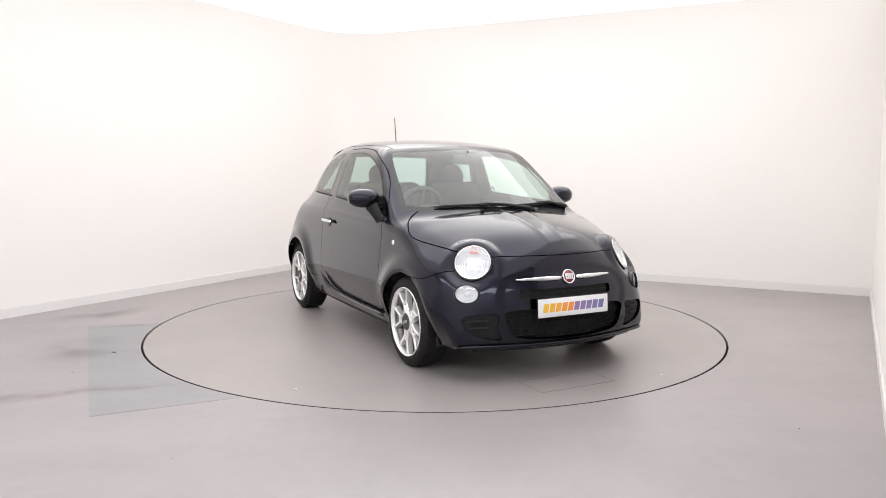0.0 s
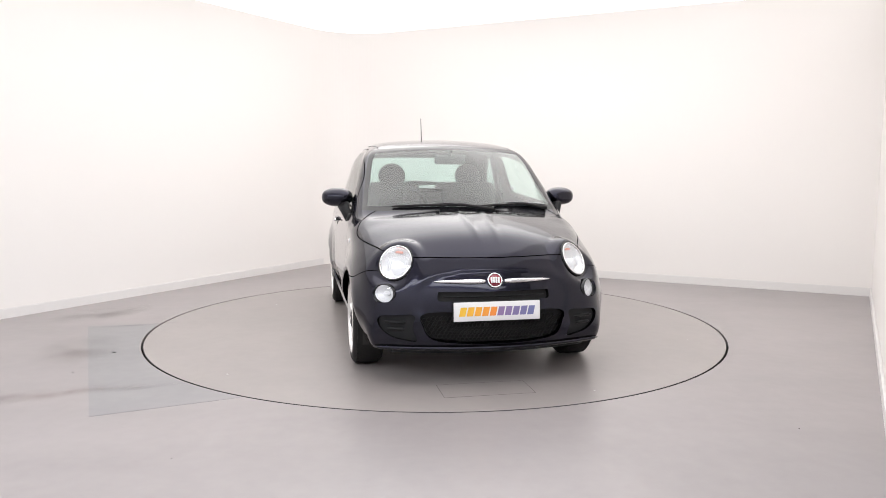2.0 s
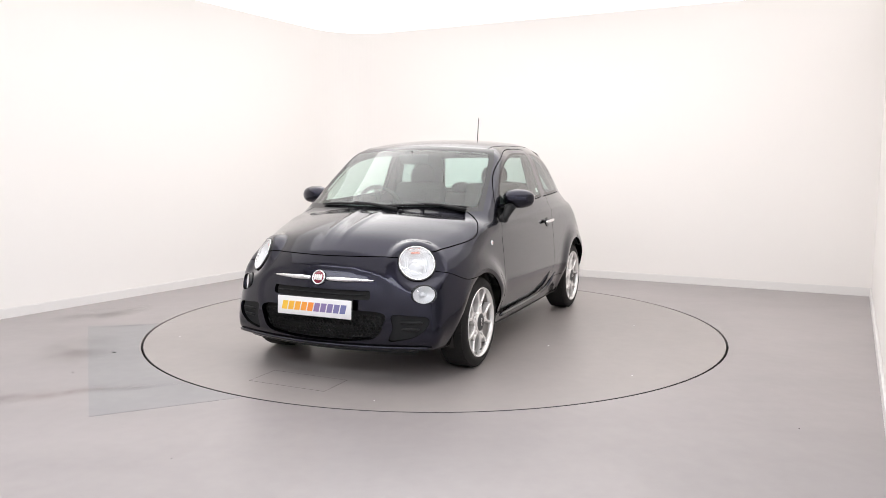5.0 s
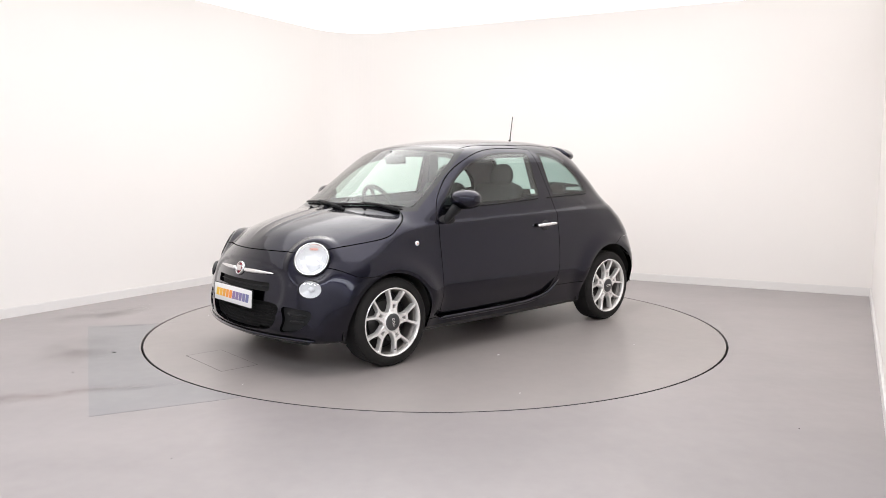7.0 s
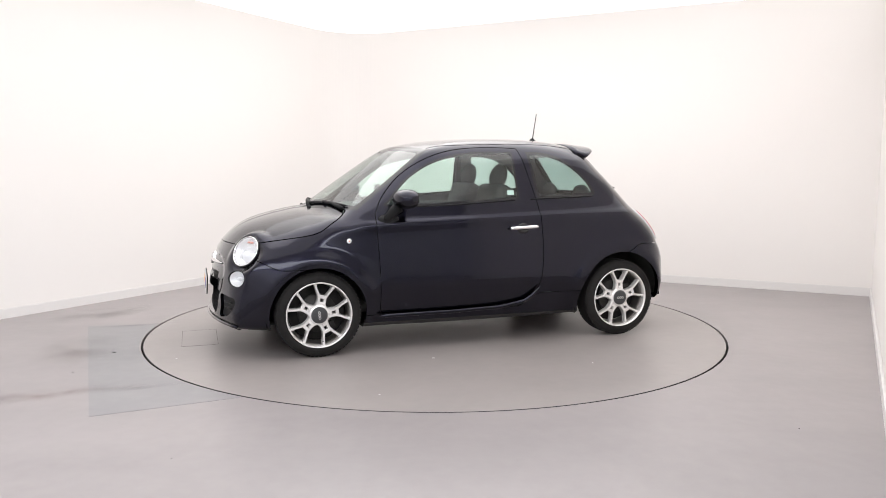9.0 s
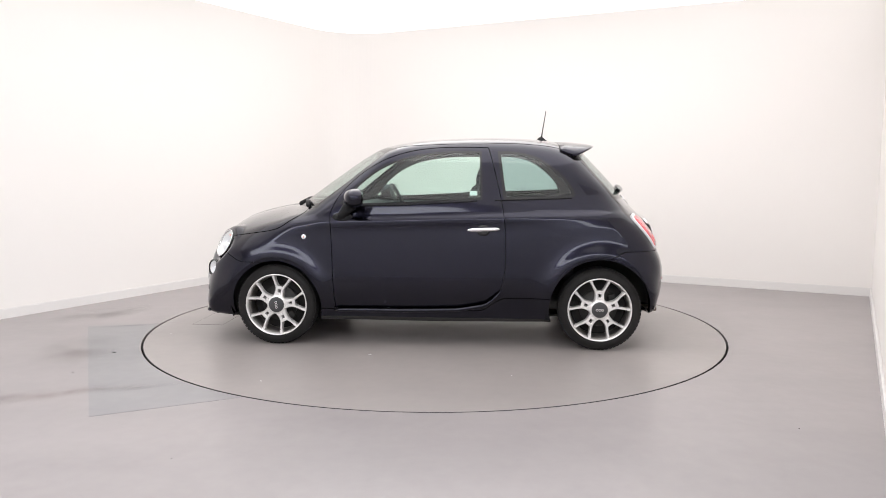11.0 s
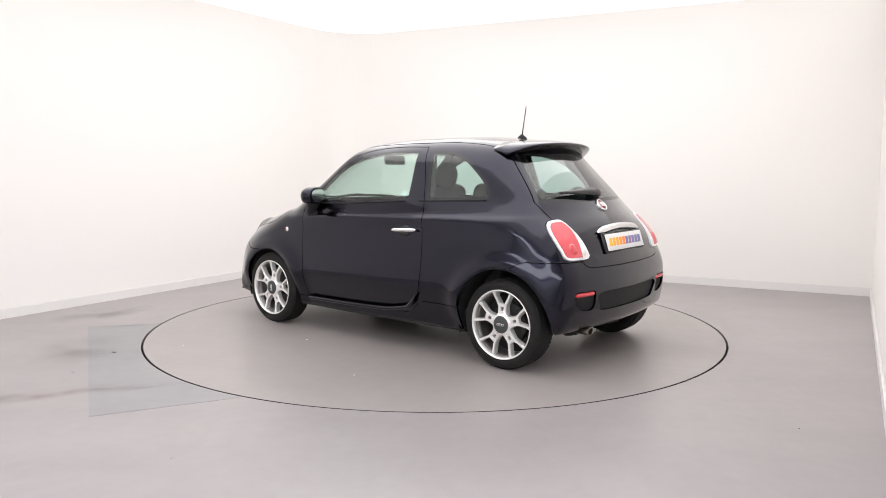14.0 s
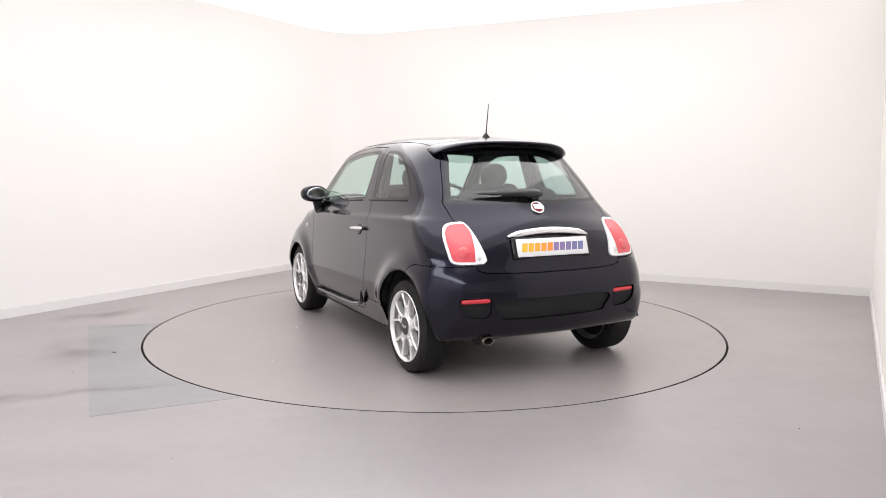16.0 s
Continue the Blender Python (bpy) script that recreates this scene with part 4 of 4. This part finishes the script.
# ---- wheels ----
def build_wheel():
    """Local z points outwards from the car; the outer face lies at z = 0."""
    w = new("wheel")
    tyre = part("tyre", lathe([(0.218, -0.010), (0.224, 0.000), (0.236, 0.004), (0.262, 0.001), (0.278, -0.010), (0.287, -0.030), (0.29, -0.052), (0.29, -0.13), (0.287, -0.155),
                               (0.278, -0.176), (0.262, -0.188), (0.235, -0.19), (0.218, -0.182)], n=96, closed=True), M_RUBBER, w, "black road tyre")
    # tread blocks over the shoulders
    blocks = []
    for k in range(64):
        a = 2 * math.pi * k / 64
        for zc, dz in ((-0.034, 0.03), (-0.075, 0.03), (-0.115, 0.03), (-0.150, 0.03)):
            blocks.append(box_bm(0.008, 0.020, dz, pose(0, 0, 0, 0, 0, math.degrees(a + (0.03 if zc in (-0.075, -0.150) else 0))) @ pose(0.2866 if -0.14 < zc < -0.05 else 0.2846, 0, zc)))
    part("tread", join(blocks), M_RUBBER, tyre, smooth=False)
    rim = part("rim", lathe([(0.224, -0.004), (0.222, 0.005), (0.217, 0.004), (0.212, -0.006), (0.209, -0.018), (0.208, -0.03), (0.222, -0.03)], n=72, closed=True), M_ALLOY, w, "silver five double-spoke alloy rim")
    part("rim_barrel", lathe([(0.2075, -0.03), (0.202, -0.07), (0.196, -0.12), (0.205, -0.182), (0.22, -0.182), (0.22, -0.03)], n=64, closed=True), M_BARREL, rim, "grey silver rim barrel")
    part("brake_disc", lathe([(0, -0.095), (0.13, -0.095), (0.132, -0.10), (0.132, -0.115), (0, -0.115)], n=56), M_ALLOY_DARK, w, "grey brake disc")
    part("brake_caliper", box_bm(0.06, 0.11, 0.05, pose(0.105, 0.05, -0.09, 0, 0, 22), 0.012), M_UNDER, w)
    part("backing_plate", lathe([(0, -0.13), (0.19, -0.13), (0.195, -0.14)], n=48), M_UNDER, w)
    bmsp = []
    for k in range(5):
        t0 = pose(0, 0, 0, 0, 0, 90 + 72 * k)
        for s in (1, -1):
            path = [(0.056, 0.022), (0.078, 0.0198), (0.102, 0.0195), (0.121, 0.0218), (0.140, 0.0315), (0.173, 0.0500), (0.2115, 0.0685)]
            width = [0.016, 0.0118, 0.0110, 0.0102, 0.0086, 0.0080, 0.013]
            height = [-0.010, -0.013, -0.014, -0.0135, -0.012, -0.0105, -0.008]
            bm = bmesh.new()
            rings = []
            for i, ((px, py), ww, hh) in enumerate(zip(path, width, height)):
                q0, q1 = path[max(i - 1, 0)], path[min(i + 1, len(path) - 1)]
                d = Vector((q1[0] - q0[0], (q1[1] - q0[1]) * s)).normalized()
                nx, ny = -d.y, d.x
                ring = []
                for u, h in ((-1.25, hh - 0.040), (-1.0, hh - 0.007), (-0.62, hh), (0.62, hh), (1.0, hh - 0.007), (1.25, hh - 0.040)):
                    ring.append(bm.verts.new((px + nx * ww * u, py * s + ny * ww * u, h)))
                rings.append(ring)
            for a, b in zip(rings, rings[1:]):
                for i in range(6):
                    j = (i + 1) % 6
                    bm.faces.new((a[i], a[j], b[j], b[i]))
            bm.faces.new(rings[0][::-1])
            bm.faces.new(rings[-1])
            bmesh.ops.recalc_face_normals(bm, faces=bm.faces)
            bmesh.ops.transform(bm, matrix=t0, verts=bm.verts)
            bmsp.append(bm)
        bmsp.append(box_bm(0.024, 0.046, 0.03, t0 @ pose(0.123, 0, -0.0287), 0.004))
        bmsp.append(box_bm(0.030, 0.030, 0.03, t0 @ pose(0.073, 0, -0.0280), 0.004))
        part("spoke", join(bmsp), M_ALLOY, rim, smooth=False)
        bmsp = []
        part("wheel_bolt", lathe([(0, -0.02), (0.008, -0.02), (0.0095, -0.023), (0.0095, -0.05)], t0 @ pose(0.076, 0, 0.011), 12), M_ALLOY, rim, smooth=False)
    part("hub", lathe([(0.056, -0.004), (0.062, -0.006), (0.071, -0.014), (0.076, -0.046), (0.03, -0.06)], n=48), M_ALLOY, rim)
    cap = part("centre_cap", lathe([(0, 0.003), (0.034, 0.002), (0.052, -0.001), (0.057, -0.006), (0.057, -0.03)], n=40), M_DASH, rim, "dark grey centre cap")
    for k in range(3):
        part("cap_mark", lathe([(0.006, 0.002), (0.009, 0.0025), (0.009, -0.002)], pose((k - 1) * 0.0185, 0, 0.002), 16), M_SATIN, cap)
    part("valve", tube([(0.19, 0.0, -0.03), (0.182, 0.0, -0.005)], 0.004, 8), M_TRIM, rim)
    return w


first = build_wheel()
tagged(first, "silver alloy wheel with a black low-profile tyre")
first.parent = car
first.matrix_basis = pose(1.15, 0.797, 0.29, -90, 0, 0) @ pose(0, 0, 0, 0, 0, 97)
for wx, s, spin in ((-1.15, 1, 180), (1.15, -1, 20), (-1.15, -1, 47)):
    base = pose(wx, 0.797 * s, 0.29, -90 * s, 0, 0)
    copy_thing(first, base @ pose(0, 0, 0, 0, 0, spin))
for wx in (1.15, -1.15):
    for s in (1, -1):
        bm = bmesh.new()
        rr = []
        for k in range(33):
            a = radians(-16 + 200 * k / 32) if wx > 0 else radians(-16 + 196 * k / 32)
            c, si = math.cos(a), math.sin(a)
            rl = 0.352 if wx > 0 else 0.378
            rr.append([bm.verts.new((wx + rl * c, s * y, 0.288 + rl * si)) for y in (0.42, 0.60, 0.752)])
        for a, b in zip(rr, rr[1:]):
            for i in range(2):
                bm.faces.new((a[i], a[i + 1], b[i + 1], b[i]))
        bm.faces.new([r[0] for r in rr])
        part("wheel_arch_liner", bm, M_UNDER, car, "black wheel arch liner")

# ---- cabin ----
part("cabin_floor", box_bm(2.2, 1.36, 0.06, pose(-0.2, 0, 0.30), 0.02), M_UNDER, car)
bm = bmesh.new()
rows = []
for k in range(25):
    y = -0.68 + 1.36 * k / 24
    q = abs(y) / 0.68
    hump = 0.035 * math.exp(-((y + 0.34) / 0.16) ** 2)
    sec = [(1.06 - 0.30 * q ** 2, 0.955), (0.80 - 0.10 * q ** 2, 0.985), (0.60, 0.975 + hump), (0.52, 0.94 + hump), (0.50, 0.86), (0.56, 0.70), (0.62, 0.5), (0.95, 0.5)]
    rows.append([bm.verts.new((x, y, z)) for x, z in sec])
for a, b in zip(rows, rows[1:]):
    for i in range(len(a) - 1):
        bm.faces.new((a[i], a[i + 1], b[i + 1], b[i]))
bmesh.ops.recalc_face_normals(bm, faces=bm.faces)
part("dashboard", bm, M_DASH, car, "dark grey moulded dashboard")
wheel_m = pose(0.40, -0.34, 0.955, 0, -66, 0)
sw = part("steering_wheel", lathe([(0.185 + 0.016 * math.cos(a), 0.016 * math.sin(a)) for a in [2 * math.pi * k / 12 for k in range(12)]], wheel_m, 48, True), M_DASH, car, "black three-spoke steering wheel")
part("airbag_boss", lathe([(0, 0.012), (0.05, 0.010), (0.068, 0.0), (0.07, -0.04)], wheel_m @ pose(0, 0, -0.02), 32), M_DASH, sw)
for a in (0, 180, 270):
    part("spoke", box_bm(0.13, 0.035, 0.014, wheel_m @ pose(0, 0, -0.012, 0, 0, a + 90) @ pose(0.12, 0, 0), 0.005), M_SATIN if a == 0 else M_DASH, sw)


def seat(x, y, name, wide=0.50):
    st = part(name, box_bm(0.50, wide, 0.16, pose(x + 0.25, y, 0.58, 0, -8), 0.05, 3), M_CLOTH, car, "dark grey cloth seat with round headrest")
    part("backrest", box_bm(0.13, wide * 0.92, 0.62, pose(x - 0.12, y, 0.85, 0, -17), 0.055, 3), M_CLOTH, st)
    bm = bmesh.new()
    bmesh.ops.create_uvsphere(bm, u_segments=24, v_segments=16, radius=1)
    bmesh.ops.transform(bm, matrix=pose(x - 0.225, y, 1.205, 0, -14) @ Matrix.Diagonal((0.055, 0.115, 0.105, 1)), verts=bm.verts)
    part("headrest", bm, M_CLOTH, st)
    for dy in (-0.03, 0.03):
        part("headrest_post", tube([(x - 0.21, y + dy, 1.16), (x - 0.195, y + dy, 1.06)], 0.006, 8), M_CHROME, st)
    return st


seat(-0.10, 0.33, "front_seat")
seat(-0.10, -0.33, "front_seat")
rs = part("rear_bench", box_bm(0.42, 1.10, 0.15, pose(-0.78, 0, 0.56, 0, -6), 0.04, 3), M_CLOTH, car, "dark grey cloth rear bench")
for y in (-0.28, 0.28):
    part("backrest", box_bm(0.12, 0.53, 0.50, pose(-1.00, y, 0.80, 0, -16), 0.045, 3), M_CLOTH, rs)
    bm = bmesh.new()
    bmesh.ops.create_uvsphere(bm, u_segments=20, v_segments=12, radius=1)
    bmesh.ops.transform(bm, matrix=pose(-1.075, y, 1.085, 0, -14) @ Matrix.Diagonal((0.05, 0.10, 0.055, 1)), verts=bm.verts)
    part("headrest", bm, M_CLOTH, rs)
part("parcel_shelf", box_bm(0.20, 0.90, 0.02, pose(-1.19, 0, 0.97, 0, 4), 0.006), M_DASH, car)
rv = part("interior_mirror", box_bm(0.03, 0.235, 0.075, pose(0.50, 0.0, 1.335, 0, 12), 0.014, 3), M_DASH, car, "dark interior rear-view mirror")
part("mirror_stem", tube([(0.51, 0, 1.36), (0.545, 0, 1.392)], 0.010, 8), M_DASH, rv)
for s in (1, -1):
    part("b_pillar_trim", box_bm(0.10, 0.03, 0.42, pose(-0.40, 0.60 * s, 1.20, 13 * s, 8), 0.012), M_DASH, car)
    part("door_card", box_bm(1.10, 0.05, 0.52, pose(0.13, 0.70 * s, 0.72), 0.02), M_DASH, doors[0 if s > 0 else 1])
    part("seat_belt", tube([(-0.42, 0.63 * s, 1.28), (-0.41, 0.62 * s, 1.0), (-0.40, 0.60 * s, 0.6)], 0.02, 8, 0.12), M_TRIM, car)

# ---- turntable and floor details ----
hatch_lid = part("access_hatch", box_bm(0.25, 0.53, 0.002, pose(1.845, -0.06, -0.0004)), M_DISC, turntable, "flush rectangular access lid", smooth=False)
for cx, cy, sx, sy in ((1.72, -0.06, 0.0028, 0.533), (1.97, -0.06, 0.0028, 0.533), (1.845, -0.325, 0.25, 0.0028), (1.845, 0.205, 0.25, 0.0028)):
    part("lid_joint", box_bm(sx, sy, 0.003, pose(cx, cy, -0.0005)), M_JOINT, hatch_lid, smooth=False)
random.seed(4)
for k, (x, y, r) in enumerate(((0.36, 1.06, 0.011), (1.25, -1.55, 0.008), (-0.6, 1.5, 0.007), (-1.1, -1.3, 0.007), (0.9, 1.75, 0.006), (2.0, 0.55, 0.006))):
    bm = lathe([(0, 0.003), (1, 0.002), (1.1, 0.0)], pose(x, y, 0.0005, 0, 0, 40 * k) @ Matrix.Diagonal((r, r * 0.55, 1, 1)), 7)
    part("paper_fleck", bm, M_SPECK, turntable, smooth=False)
# bluish grey patch beside the turntable, its inner side following the rim
arc = [(2.258 * math.cos(radians(a)), 2.258 * math.sin(radians(a))) for a in np.linspace(180, 240.5, 40)]
bm = prism([(-2.79, -0.12)] + arc + [(-1.09, -1.99), (-1.78, -2.31)], 0.0, 0.0012)
tagged(part("floor_patch", bm, M_PATCH, smooth=False), "bluish grey patch on the resin floor", "floor patch", kind="structure")


def stain_mat(name, color, strength, scale):
    """A worn stain: patchy, thinning out to nothing towards its rim."""
    m = bpy.data.materials.new(name)
    m.use_nodes = True
    nt = m.node_tree
    b = nt.nodes["Principled BSDF"]
    b.inputs["Base Color"].default_value = (*color, 1)
    b.inputs["Roughness"].default_value = 0.4
    tc = nt.nodes.new("ShaderNodeTexCoord")
    mp = nt.nodes.new("ShaderNodeMapping")
    mp.inputs["Location"].default_value, mp.inputs["Scale"].default_value = (-1, -1, 0), (2, 2, 0)
    gr = nt.nodes.new("ShaderNodeTexGradient")
    gr.gradient_type = "SPHERICAL"
    n = nt.nodes.new("ShaderNodeTexNoise")
    n.inputs["Scale"].default_value, n.inputs["Detail"].default_value = scale, 6
    nr = nt.nodes.new("ShaderNodeMapRange")
    nr.interpolation_type = "SMOOTHERSTEP"
    nr.inputs["From Min"].default_value, nr.inputs["From Max"].default_value = 0.30, 0.75
    nr.inputs["To Max"].default_value = strength
    mul = nt.nodes.new("ShaderNodeMath")
    mul.operation = "MULTIPLY"
    tr = nt.nodes.new("ShaderNodeBsdfTransparent")
    mx = nt.nodes.new("ShaderNodeMixShader")
    nt.links.new(tc.outputs["Generated"], mp.inputs[0])
    nt.links.new(mp.outputs[0], gr.inputs[0])
    nt.links.new(tc.outputs["Object"], n.inputs["Vector"])
    nt.links.new(n.outputs["Fac"], nr.inputs["Value"])
    nt.links.new(gr.outputs["Fac"], mul.inputs[0])
    nt.links.new(nr.outputs[0], mul.inputs[1])
    nt.links.new(mul.outputs[0], mx.inputs[0])
    nt.links.new(tr.outputs[0], mx.inputs[1])
    nt.links.new(b.outputs[0], mx.inputs[2])
    nt.links.new(mx.outputs[0], nt.nodes["Material Output"].inputs[0])
    return m


M_STAIN = stain_mat("tyre_scuff", (0.13, 0.105, 0.085), 0.40, 3.0)
M_RUSTY = stain_mat("rusty_scuff", (0.24, 0.13, 0.085), 0.42, 4.0)
for x, y, ru, rv, turn, m in ((-2.25, -1.95, 0.42, 0.13, 28, M_RUSTY), (-1.95, -1.83, 0.30, 0.05, 22, M_RUSTY), (-2.62, -2.05, 0.5, 0.22, 20, M_STAIN),
                              (-1.72, -1.80, 0.34, 0.055, 24, M_STAIN), (-2.42, -0.08, 0.36, 0.05, 20, M_STAIN), (-2.5, -0.9, 0.3, 0.5, 10, M_STAIN),
                              (-2.9, 0.4, 0.5, 0.3, 60, M_STAIN)):
    bm = lathe([(0, 0.0), (1.0, 0.0)], Matrix.Diagonal((ru, rv, 1, 1)), 32)
    ob = tagged(part("floor_stain", bm, m, smooth=False), "faint worn scuff stain on the resin floor", "stain", kind="structure")
    ob.matrix_world = pose(x, y, 0.0032, 0, 0, turn)
for x, y, r in ((-2.22, -0.97, 0.014), (-2.26, -1.48, 0.007), (-1.16, -2.87, 0.004), (1.79, -2.5, 0.004)):
    bm = lathe([(0, 0.003), (1, 0.0024), (1.1, 0.0)], pose(x, y, 0.0012, 0, 0, 90 * x) @ Matrix.Diagonal((r, r * 0.3, 1, 1)), 8)
    tagged(part("floor_mark", bm, M_GAP, smooth=False), "small dark mark on the floor", "mark", kind="structure")

# thin joints along both sides of the roof panel
for s in (1, -1):
    line = [surf_top(float(x), s * float(np.interp(x, [-0.88, -0.3, 0.33], [0.475, 0.525, 0.515]))) for x in np.linspace(0.32, -0.87, 30)]
    part("roof_joint", tube([p - n * 0.001 for p, n in line], 0.0035, 6), M_TRIM, car, "narrow black roof joint")


def motions():
    rows_car, rows_disc = [], []
    for t, deg in TURN:
        m = pose(0, 0, 0, 0, 0, deg - 90)
        rows_disc.append((t, m))
        rows_car.append((t, m @ pose(CAR_OFF[0], CAR_OFF[1], 0)))
    walk(car, rows_car)
    walk(turntable, rows_disc)


motions()
